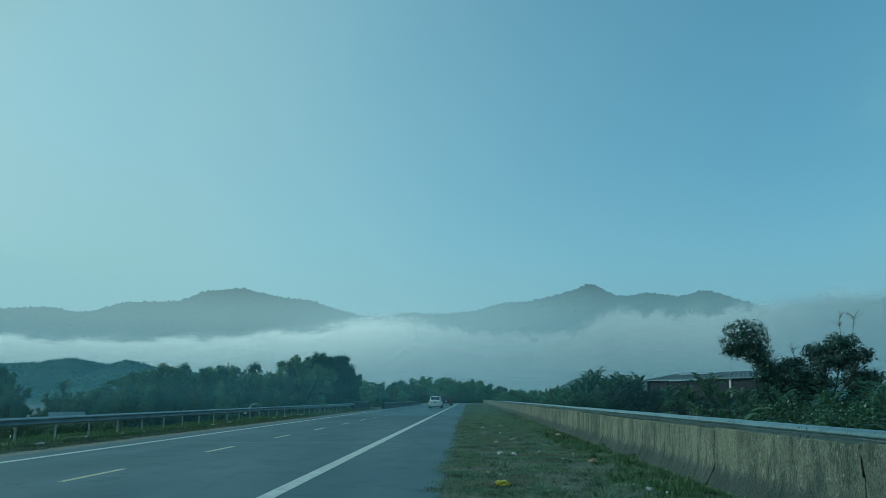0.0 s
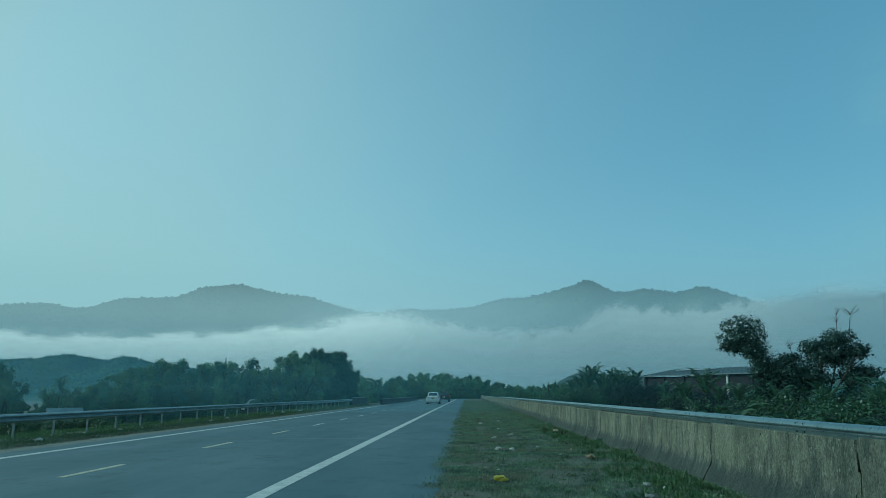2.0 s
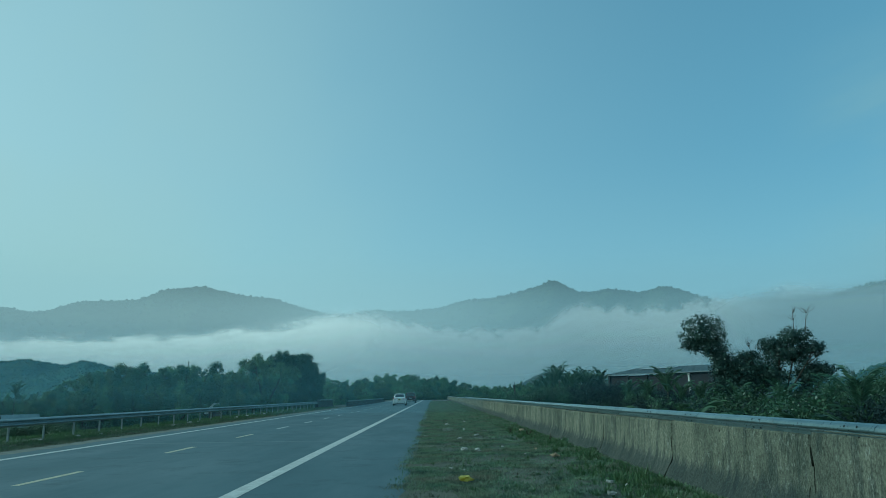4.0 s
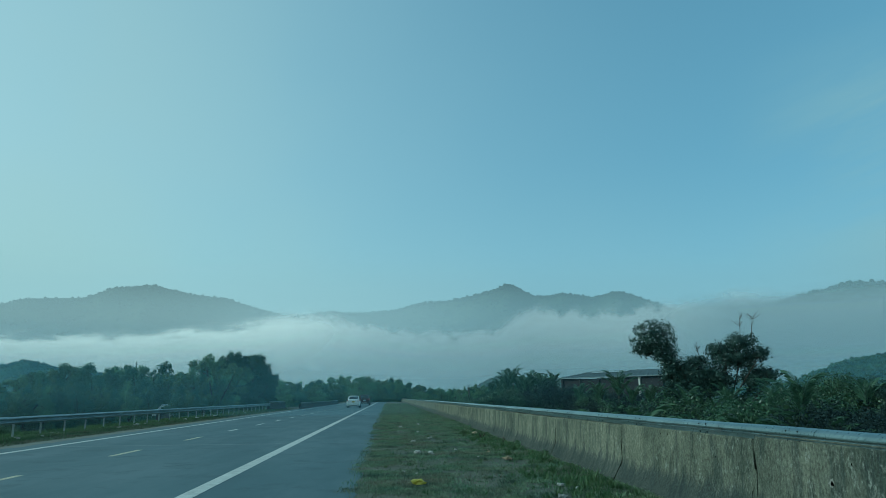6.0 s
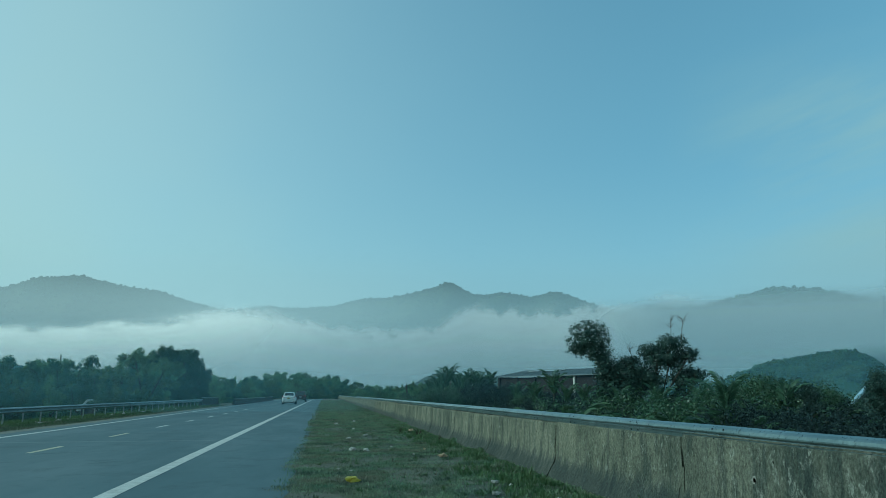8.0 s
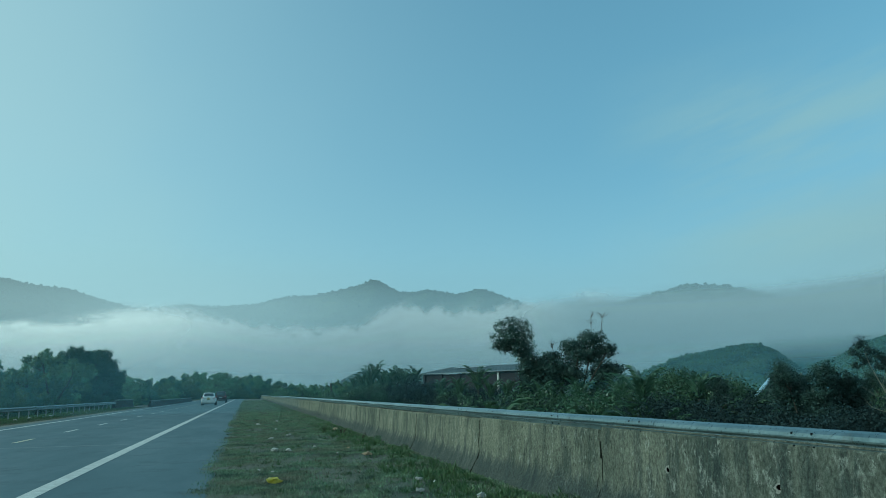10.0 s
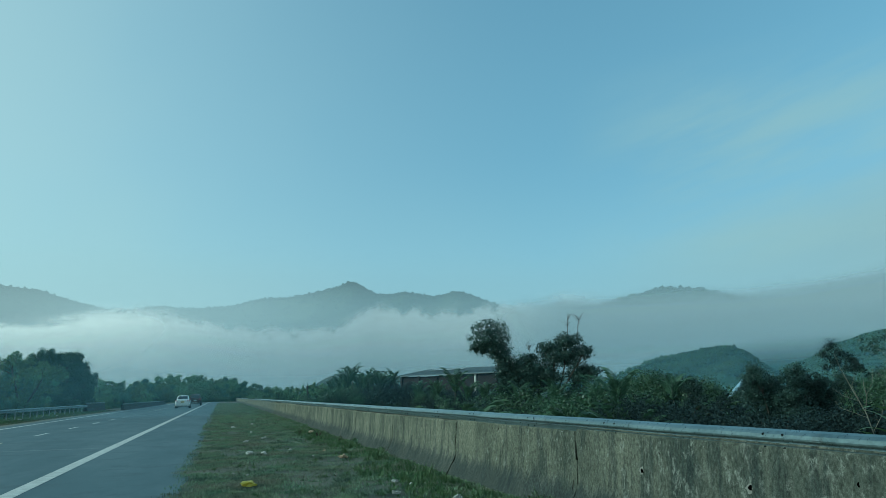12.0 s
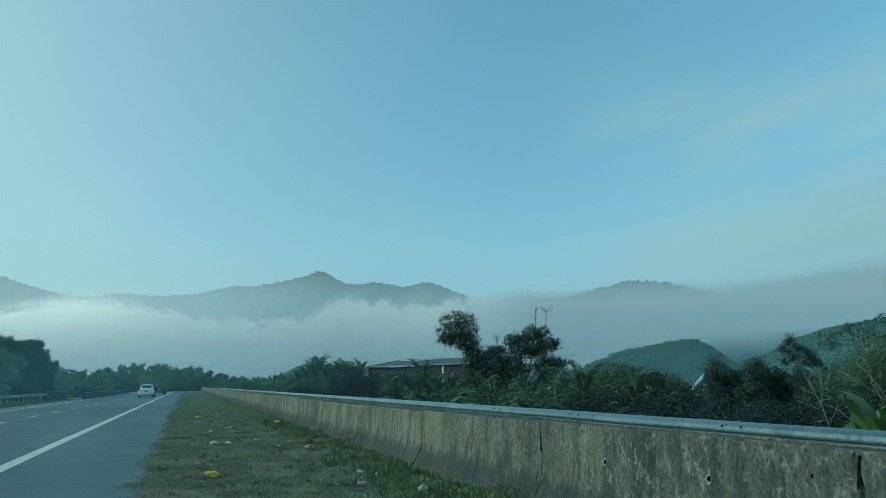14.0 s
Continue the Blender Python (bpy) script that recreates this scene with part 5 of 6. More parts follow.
MASS = [(-2.6, 6.6, 1.9, 1.5), (-0.4, 7.4, 2.2, 1.6), (2.2, 7.0, 1.7, 1.4), (0, 5.0, 3.4, 1.8), (-2.5, 3.6, 2.4, 1.6), (2.4, 3.8, 2.2, 1.7), (0, 2.2, 3.6, 1.4), (3.4, 5.6, 1.0, 0.9), (-3.4, 5.2, 1.4, 1.2)]
BOUGHS = []
for x, z, w, h in MASS:   # each limb carries several rounded boughs
    for _ in range(9):
        a, k = rg.uniform(0, 6.28), rg.uniform(0.15, 0.85)
        BOUGHS.append((x + w * k * math.cos(a), rg.uniform(-1.6, 0.6), z + h * k * math.sin(a), 1.15, 1.0, 0.8))
grove = tree("roadside_tree", "large dark dense roadside tree with rounded uneven crown", 61, BOUGHS, 75000, 0.22, M_GROVE, 6, 0.25, clump=0.26, hollow=0.6, core=0.4, each=90)
grove.matrix_basis = at_az(-11.6, 106, FIELD_L, 11.4, 1.12)
# woods ahead, where the road leaves the view
AHEAD = [(-10, 1.25), (-9, 1.35), (-7.5, 1.1), (-6, 1.15), (-4.2, 1.5), (-1.4, 1.42), (1.6, 1.15), (3.0, 0.6), (5.5, 0.55), (7, 0.75), (9, 0.8), (14, 0.8)]
for az in np.arange(-10, 12, 0.3):
    a = az + r2.uniform(-0.2, 0.2)
    wood(a, r2.uniform(215, 260), float(np.interp(a, *np.array(AHEAD).T)) * r2.uniform(0.75, 1.05), int(r2.choice([5, 5, 2, 5, 3])), r2.uniform(0, 360))
for az in np.arange(-10, 14, 0.35):
    a = az + r2.uniform(-0.2, 0.2)
    wood(a, r2.uniform(185, 212), float(np.interp(a, *np.array(AHEAD).T)) * r2.uniform(0.35, 0.75), int(r2.choice([2, 5, 5])), r2.uniform(0, 360))
for az in np.arange(-34, -27.5, 0.45):
    place(W[2], at_az(az + r2.uniform(-0.2, 0.2), r2.uniform(88, 105), FIELD_L, az * 50, r2.uniform(0.2, 0.36)))
for az in np.arange(-38, -27.5, 0.8):
    place(B[0], at_az(az, r2.uniform(58, 72), FIELD_L, az * 60, r2.uniform(0.6, 0.85)))
for az in np.arange(-34, -27.0, 0.55):   # low shrubs between the guard rail and the hut
    place(B[2], at_az(az, r2.uniform(42, 48), FIELD_L, az * 40, (3.49 + 46 * math.tan(radians(r2.uniform(-2.1, -1.5)))) / SHRUB_H[2]))
place(P1, at_az(-30.2, 70, FIELD_L, 40, (3.49 + 70 * math.tan(radians(1.35))) / PALM_H[P1.name]))
snag = thing("dead_snag", "bare dead tree stump among the far bushes", "dead tree", at=at_az(6.5, 140, FIELD_R))
bm = bmesh.new()
tube(bm, [(0, 0, 0), (0.1, 0, 3.2), (-0.1, 0, 5.4), (0.0, 0, 6.2)], [0.22, 0.2, 0.16, 0.08], 6)
tube(bm, [(-0.05, 0, 5.0), (-0.35, 0, 5.6)], [0.1, 0.04], 5)
part("trunk", bm, M_BARK, snag)


# ---- grass on the verges ----
def blades(name, label, n, xr, yr, h, mat, weight=None, z=0.0, width=0.012, r=rng):
    x, y = r.uniform(*xr, n), yr[0] + (yr[1] - yr[0]) * r.uniform(0, 1, n) ** 1.5
    if weight is not None:
        keep = r.uniform(0, 1, n) < weight(x, y)
        x, y = x[keep], y[keep]
    n = len(x)
    a, lean = r.uniform(0, 2 * np.pi, n), r.uniform(0.15, 0.9, n)
    L = h * r.uniform(0.5, 1.4, n)
    w = width * (1 + y / 25.0)
    zz = np.full(n, z) + np.array([0.035 * noise.fractal((p * 0.9, q * 0.9, 0), 1.0, 2.0, 3) for p, q in zip(x, y)]) - 0.006
    zz = np.where((x > -10.5) & (x < -0.45), 0.0, zz)
    base = np.stack([x, y, zz], -1)
    d = np.stack([np.cos(a) * lean, np.sin(a) * lean, np.ones(n)], -1)
    d /= np.linalg.norm(d, axis=1, keepdims=True)
    s = np.stack([-np.sin(a), np.cos(a), 0 * a], -1)
    tip = base + d * L[:, None]
    tip[:, 2] -= 0.25 * L * lean
    mid = base + d * L[:, None] * 0.55
    q = np.stack([base, mid + s * w[:, None] / 2, tip, mid - s * w[:, None] / 2], axis=1)
    return tagged(new(name, quads_mesh(name, q, mat)), label, "grass", kind="stuff")


def verge_cover(x, y):
    """Grass creeps over the broken asphalt edge in irregular tongues."""
    edge = np.array([-0.47 + 0.16 * noise.noise((q * 0.55, 1, 2)) + 0.12 * noise.noise((q * 2.1, 5, 2)) + 0.06 * noise.noise((q * 7.3, 3, 8)) for q in y])
    bald = np.array([noise.fractal((p * 1.1, q * 0.8, 7), 1.0, 2.0, 3) for p, q in zip(x, y)])
    return np.clip((x - edge + 0.22) / 0.45, 0, 1) ** 1.6 * np.clip(0.62 + 1.7 * bald, 0.1, 1)


blades("verge_grass", "short trampled dry grass on the verge", 330000, (-0.85, 3.6), (6.0, 36), 0.045, M_GRASS, verge_cover, width=0.008)
blades("verge_grass", "short trampled dry grass on the verge", 90000, (-0.75, 3.6), (30, 140), 0.08, M_GRASS, verge_cover, width=0.02)
blades("verge_grass", "short trampled dry grass on the verge", 40000, (-0.8, 3.6), (-4.0, 7), 0.045, M_GRASS, verge_cover, width=0.008)
blades("tall_grass", "lusher green grass along the foot of the barrier", 24000, (2.0, 3.4), (2.0, 22), 0.08, M_GREEN, lambda x, y: np.clip((x - 2.2) * 1.1, 0, 1) * np.clip(0.45 + 1.6 * np.array([noise.noise((p, q * 0.7, 4)) for p, q in zip(x, y)]), 0.05, 1))
blades("tall_grass", "lusher green grass along the foot of the barrier", 4000, (2.5, 3.4), (20, 90), 0.07, M_GREEN, width=0.016)
blades("far_verge_grass", "rough grass under the guard rail", 110000, (-14.4, -11.0), (10, 85), 0.1, M_GREEN, lambda x, y: np.clip((-11.0 - x) * 1.0, 0.08, 1) * np.clip(0.5 + 1.5 * np.array([noise.noise((p * 0.8, q * 0.5, 9)) for p, q in zip(x, y)]), 0.1, 1), width=0.008)
blades("far_verge_grass", "rough dry grass under the guard rail", 60000, (-12.8, -10.75), (10, 85), 0.07, M_GRASS, None, width=0.008)


def banked(name, label, n, yr, h, mat, width):
    """Grass and weeds that have grown up over the barrier's sloping toe."""
    r = np.random.default_rng(91)
    y = yr[0] + (yr[1] - yr[0]) * r.uniform(0, 1, n) ** 1.6
    far = np.array([0.5 + 0.9 * noise.noise((q * 0.6, 2, 5)) for q in y])
    x = 3.25 + 0.3 * r.uniform(0, 1, n) * np.clip(far, 0.1, 1)
    z = np.interp(x, [3.45, 3.5, 3.55], [-0.02, 0.02, 0.1])
    a, lean, L = r.uniform(0, 2 * np.pi, n), r.uniform(0.1, 1.0, n), h * r.uniform(0.4, 1.3, n)
    base = np.stack([x, y, z], -1)
    d = np.stack([np.cos(a) * lean - 0.3, np.sin(a) * lean, np.ones(n)], -1)
    d /= np.linalg.norm(d, axis=1, keepdims=True)
    side = np.stack([-np.sin(a), np.cos(a), 0 * a], -1) * (width * (1 + y / 25.0))[:, None] / 2
    mid = base + d * L[:, None] * 0.5
    tip = base + d * L[:, None]
    tip[:, 2] -= 0.25 * L * lean
    return tagged(new(name, quads_mesh(name, np.stack([base, mid + side, tip, mid - side], axis=1), mat)), label, "grass", kind="stuff")


banked("foot_grass", "ragged grass grown against the barrier's foot", 26000, (3.0, 70.0), 0.09, M_GRASS, 0.012)
banked("foot_grass", "ragged green weeds grown against the barrier's foot", 12000, (3.0, 40.0), 0.1, M_GREEN, 0.012)


def tufts(name, label, n, each, xr, yr, h, mat, r=rng):
    """Clumps of longer blades, each clump fanning out from one root."""
    cx, cy = r.uniform(*xr, n), yr[0] + (yr[1] - yr[0]) * r.uniform(0, 1, n) ** 1.5
    size = r.uniform(0.4, 1.3, n) ** 1.5
    k = np.repeat(np.arange(n), each)
    a, lean = r.uniform(0, 2 * np.pi, len(k)), r.uniform(0.1, 1.3, len(k))
    x, y = cx[k] + np.cos(a) * 0.03 * lean * size[k], cy[k] + np.sin(a) * 0.03 * lean * size[k]
    L, w = h * size[k] * r.uniform(0.5, 1.2, len(k)), 0.007 * (1 + y / 14.0)
    z = np.array([0.035 * noise.fractal((p * 0.9, q * 0.9, 0), 1.0, 2.0, 3) for p, q in zip(cx, cy)])[k] - 0.018
    base = np.stack([x, y, z], -1)
    d = np.stack([np.cos(a) * lean, np.sin(a) * lean, np.ones(len(k))], -1)
    d /= np.linalg.norm(d, axis=1, keepdims=True)
    s = np.stack([-np.sin(a), np.cos(a), 0 * a], -1) * w[:, None] / 2
    tip = base + d * L[:, None]
    tip[:, 2] -= 0.2 * L * lean
    mid = base + d * L[:, None] * 0.5
    return tagged(new(name, quads_mesh(name, np.stack([base, mid + s, tip, mid - s], axis=1), mat)), label, "grass", kind="stuff")


tufts("grass_tufts", "scattered tufts of longer dry grass on the verge", 700, 30, (-0.35, 3.4), (4.0, 40), 0.07, M_GRASS)
tufts("grass_tufts", "scattered tufts of green weeds on the verge", 320, 26, (-0.2, 3.4), (4.0, 45), 0.07, M_GREEN)
tufts("grass_tufts", "thick green tufts at the foot of the barrier", 150, 44, (2.5, 3.4), (5.0, 26), 0.15, M_GREEN)
tufts("grass_tufts", "lush bright green grass patch at the foot of the barrier", 190, 40, (2.0, 3.3), (5.6, 12.5), 0.1, M_GREEN)
tufts("straw_tufts", "dry brown straw stalks on the verge", 60, 10, (0.2, 3.3), (5.0, 40), 0.1, M_STRAW)


# ---- fallen twigs ----
rt = np.random.default_rng(19)
for x, y, n in ((2.9, 22.0, 5), (2.6, 24.0, 4), (3.1, 19.5, 3)):
    t = thing("dry_weed", "dark dry weed stalks standing on the verge", "weed", "dry weeds", at=pose(x, y, -0.01))
    for _ in range(n):
        bm = bmesh.new()
        a, h = rt.uniform(0, 6.28), rt.uniform(0.12, 0.28)
        tube(bm, limb_path((0, 0, 0), (math.cos(a) * h * 0.6, math.sin(a) * h * 0.6, h), rt, 0.1), np.linspace(0.012, 0.005, 5), 5)
        part("stalk", bm, M_BARK, t)


# ---- litter ----
def crumple(name, label, x, y, s, mat, seed, flat=0.55, z=0.03):
    bm = bmesh.new()
    bmesh.ops.create_icosphere(bm, subdivisions=2, radius=1.0)
    for v in bm.verts:
        n3 = noise.noise_vector(v.co * 2.2 + Vector((seed, 0, seed * 0.3)))
        v.co = v.co * (0.75 + 0.7 * noise.noise(v.co * 1.1 + Vector((0, seed, 0)))) + n3 * 0.55
        v.co = Vector((v.co.x * s * 1.1, v.co.y * s * 0.8, max(-0.25 * s, v.co.z * s * flat)))
    ob = part(name, bm, mat)
    ob.matrix_basis = pose(x, y, z + 0.12 * s, 0, 0, seed * 37)
    return tagged(ob, label, "litter", "litter on the verge")


crumple("plastic_bag", "crumpled yellow plastic bag lying on the grass", 0.49, 10.83, 0.13, M_BAG, 1, 0.5)
LITTER = [(0.69, 16.4, 0.11, 0), (0.98, 16.2, 0.09, 0), (2.43, 14.49, 0.11, 1), (0.75, 20.6, 0.09, 0), (1.3, 22.0, 0.08, 0), (1.62, 17.1, 0.05, 0), (3.0, 24.6, 0.13, 1), (0.55, 30.2, 0.1, 0), (1.4, 33.0, 0.1, 0),
          (2.3, 16.3, 0.05, 1), (1.9, 15.0, 0.04, 0), (0.3, 12.3, 0.04, 0), (2.45, 10.1, 0.06, 0), (2.2, 9.0, 0.07, 0), (2.75, 8.2, 0.1, 0), (2.6, 9.8, 0.04, 0), (1.1, 25.8, 0.06, 0), (0.5, 12.0, 0.03, 0)]
for i, (x, y, s, k) in enumerate(LITTER):
    crumple("paper_scrap", "pale crumpled scrap of litter on the grass" if not k else "brown and white crumpled wrapper on the grass", x, y, s * 0.95, M_TRASHBROWN if k else M_TRASH, i + 2, 0.5, 0.05)
for i, (x, y, s) in enumerate([(-11.6, 19.2, 0.16), (-12.2, 22.6, 0.12), (-12.1, 24.8, 0.14), (-11.9, 26.0, 0.11), (-12.3, 36.5, 0.2), (-12.0, 33.5, 0.13), (-12.4, 38, 0.12), (-12.3, 45, 0.2), (-12.4, 48, 0.2), (-12.2, 52, 0.22), (-12.2, 58, 0.16), (-11.8, 15.8, 0.14), (-12.0, 62, 0.16)]):
    crumple("plastic_scrap", "white plastic litter lying under the guard rail", x, y, s * 0.75, M_TRASH, i + 40, 0.45, 0.05)


# ---- buildings ----
def gable_roof(w, d, pitch_h, thick=0.06, over=0.3):
    """Two sloping sheets with ridge along x, eaves at z = 0."""
    bm = bmesh.new()
    for sgn in (-1, 1):
        vs = []
        for zz in (0, thick):
            vs.append([bm.verts.new(p) for p in ((-w / 2 - over, sgn * (d / 2 + over), -over * pitch_h / (d / 2) + zz), (w / 2 + over, sgn * (d / 2 + over), -over * pitch_h / (d / 2) + zz), (w / 2 + over, sgn * 0.005, pitch_h + zz), (-w / 2 - over, sgn * 0.005, pitch_h + zz))])
        bm.faces.new(vs[0])
        bm.faces.new(vs[1][::-1])
        for i in range(4):
            bm.faces.new((vs[0][i], vs[0][(i + 1) % 4], vs[1][(i + 1) % 4], vs[1][i]))
    bmesh.ops.recalc_face_normals(bm, faces=bm.faces)
    return bm


def ribs(w, d, pitch_h, step, sgn, over=0.3):
    bm = bmesh.new()
    run = math.hypot(d / 2, pitch_h)
    for k in range(int(w / step) + 1):
        x = -w / 2 + k * step
        m = Matrix.Translation((x, sgn * d / 4, pitch_h / 2 + 0.075)) @ Matrix.Rotation(-sgn * math.atan2(pitch_h, d / 2), 4, "X") @ Matrix.Diagonal((0.05, run, 0.03, 1))
        bmesh.ops.create_cube(bm, size=1.0, matrix=m)
    return bm


# long shed, its eave towards the road
ax, ay, bx, by = 17.8, 72.9, 24.3, 61.2
ang = math.degrees(math.atan2(by - ay, bx - ax))
L = math.hypot(bx - ax, by - ay)
shed = thing("shed", "long low shed with grey sheet roof and dark walls", "shed", at=pose((ax + bx) / 2, (ay + by) / 2, FIELD_R, 0, 0, ang) @ pose(0, 4.6, 0))
part("roof", gable_roof(L, 9.0, 0.7), M_SHEET, shed, "grey corrugated sheet roof").location = (0, 0, 5.62)
part("roof_ribs", ribs(L, 9.0, 0.7, 0.6, -1), M_SHEET, shed).location = (0, 0, 5.62)
o = part("skylight", boxes((-2.3, 2.3, -0.3, 0.3, 0.0, 0.03)), M_SKYLIGHT, shed, "pale translucent roof sheet")
o.matrix_basis = pose(-L / 2 + 4.0, -1.3, 6.245, math.degrees(math.atan2(0.7, 4.5)))
part("wall", boxes((-L / 2, L / 2, -4.4, -4.3, -0.3, 5.5), (-L / 2, L / 2, 4.2, 4.4, -0.3, 5.6), (L / 2 - 0.2, L / 2, -4.2, 4.2, -0.3, 5.6), (-L / 2, -L / 2 + 0.2, -4.2, 4.2, -0.3, 5.6)), M_DARKWALL, shed, "dark weathered boarded wall")
for k in range(6):
    x = -L / 2 + 0.3 + k * (L - 0.6) / 5
    part("column", boxes((x - 0.1, x + 0.1, -4.55, -4.4, -0.3, 5.55), bevel=0.02), M_PLASTER if k == 4 else M_DARKWALL, shed, "white plastered post" if k == 4 else "dark post")

# small white house behind the big tree, blue-roofed house, field huts
def house(name, label, w, d, h, roof_h, wall, roof, m, roof_label):
    t = thing(name, label, "house", at=m)
    part("wall", boxes((-w / 2, w / 2, -d / 2, -d / 2 + 0.15, -0.3, h), (-w / 2, w / 2, d / 2 - 0.15, d / 2, -0.3, h), (-w / 2, -w / 2 + 0.15, -d / 2 + 0.15, d / 2 - 0.15, -0.3, h), (w / 2 - 0.15, w / 2, -d / 2 + 0.15, d / 2 - 0.15, -0.3, h)), wall, t)
    for x in (-w / 2 + 0.01, w / 2 - 0.16):
        bm = bmesh.new()
        a = [bm.verts.new(p) for p in ((x, -d / 2, h), (x, d / 2, h), (x, 0, h + roof_h - 0.02))]
        b = [bm.verts.new(p) for p in ((x + 0.15, -d / 2, h), (x + 0.15, d / 2, h), (x + 0.15, 0, h + roof_h - 0.02))]
        bm.faces.new(a)
        bm.faces.new(b[::-1])
        for i in range(3):
            bm.faces.new((a[i], a[(i + 1) % 3], b[(i + 1) % 3], b[i]))
        part("gable", bm, wall, t)
    r_ = part("roof", gable_roof(w, d, roof_h, 0.05 * roof_h + 0.03), roof, t, roof_label)
    r_.location = (0, 0, h)
    for sgn in (-1, 1):
        part("roof_ribs", ribs(w, d, roof_h, 0.4, sgn), roof, t).location = (0, 0, h)
    part("door", boxes((-0.4, 0.4, -d / 2 - 0.03, -d / 2, 0, 2.0), bevel=0.01), M_DARKWALL, t, "dark closed door")
    part("window", boxes((w / 4 - 0.4, w / 4 + 0.4, -d / 2 - 0.02, -d / 2, 0.9, 1.9), bevel=0.01), M_GLASS, t, "dark window pane")
    return t


house("house", "small white plastered house behind the trees", 5, 4, 2.7, 1.0, M_PLASTER, M_SHEET, at_az(26.3, 56, FIELD_R, 10), "grey sheet roof")
house("house", "village house with pale blue sheet roof among trees", 5.5, 3.6, 3.4, 2.0, M_SHEET, M_BLUE, at_az(40.35, 47, FIELD_R - 0.95, 52), "pale blue sheet roof")
house("field_hut", "small hut with pale sheet roof below the road", 1.5, 1.8, 1.95, 0.6, M_DARKWALL, M_GUARD, at_az(-29.7, 52, FIELD_L + 0.02, 38), "weathered pale sheet roof")
house("field_hut", "small hut with pale sheet roof below the road", 1.6, 2.0, 2.3, 0.8, M_DARKWALL, M_SKYLIGHT, at_az(-16.4, 78, FIELD_L - 0.2, 60), "weathered pale sheet roof")
for az, d, top in ((-18.95, 105, 2.75),):
    h = 1.27 + d * math.tan(radians(top)) - FIELD_L
    t = thing("utility_pole", "thin grey concrete utility pole", "pole", at=at_az(az, d, FIELD_L))
    bm = bmesh.new()
    tube(bm, [(0, 0, -0.2), (0, 0, h * 0.5), (0, 0, h)], [0.15, 0.12, 0.09], 8)
    part("shaft", bm, M_CONCRETE, t)




for az, d, s in ((-31.0, 46, 0.8), (-30.2, 44, 0.62), (-29.3, 45, 0.6), (-28.4, 47, 0.7), (-27.0, 50, 0.8), (-25.5, 55, 0.85)):
    place(B[1], at_az(az, d, FIELD_L, az * 40, s))


# ---- cars ----
def loft(sections, mat_name="body"):
    """Closed skin through cross-sections; each is y and a list of (x, z) for the half from bottom to top."""
    bm = bmesh.new()
    rings = []
    for y, half in sections:
        ring = [bm.verts.new((x, y, z)) for x, z in half] + [bm.verts.new((-x, y, z)) for x, z in half[::-1] if x > 0.001]
        rings.append(ring)
    n = len(rings[0])
    for a, b in zip(rings, rings[1:]):
        for k in range(n):
            bm.faces.new((a[k], a[(k + 1) % n], b[(k + 1) % n], b[k]))
    bm.faces.new(rings[0])
    bm.faces.new(rings[-1][::-1])
    bmesh.ops.recalc_face_normals(bm, faces=bm.faces)
    es = [e for e in bm.edges if len(e.link_faces) == 2 and e.calc_face_angle(0) > 0.5]
    bmesh.ops.bevel(bm, geom=es, offset=0.03, segments=2, affect="EDGES", profile=0.6)
    for f in bm.faces:
        f.smooth = True
    return bm


def wheel(parent, x, y, r, w=0.19):
    bm = bmesh.new()
    bmesh.ops.create_cone(bm, cap_ends=True, segments=28, radius1=r, radius2=r, depth=w, matrix=Matrix.Rotation(radians(90), 4, "Y"))
    bmesh.ops.bevel(bm, geom=[e for e in bm.edges if e.calc_face_angle(0) > 1], offset=0.03, segments=2, affect="EDGES", profile=0.5)
    tyre = part("wheel", bm, M_TYRE, parent, "black tyre on an alloy rim")
    tyre.location = (x, y, r)
    bm = bmesh.new()
    bmesh.ops.create_cone(bm, cap_ends=True, segments=20, radius1=r * 0.62, radius2=r * 0.62, depth=w + 0.012, matrix=Matrix.Rotation(radians(90), 4, "Y"))
    part("rim", bm, M_RIM, tyre)
    for k in range(5):
        bm = bmesh.new()
        box(bm, -w / 2 - 0.012, w / 2 + 0.012, -0.025, 0.025, 0.05, r * 0.6)
        part("spoke", bm, M_PLASTIC, tyre).rotation_euler = (k * 2 * math.pi / 5, 0, 0)


def slab(pts, depth, axis=(0, -1, 0)):
    """A thin plate from an outline, thickened along axis."""
    bm = bmesh.new()
    a = [bm.verts.new(p) for p in pts]
    b = [bm.verts.new(Vector(p) + Vector(axis) * depth) for p in pts]
    bm.faces.new(a)
    bm.faces.new(b[::-1])
    for i in range(len(pts)):
        bm.faces.new((a[i], a[(i + 1) % len(pts)], b[(i + 1) % len(pts)], b[i]))
    bmesh.ops.recalc_face_normals(bm, faces=bm.faces)
    return bm


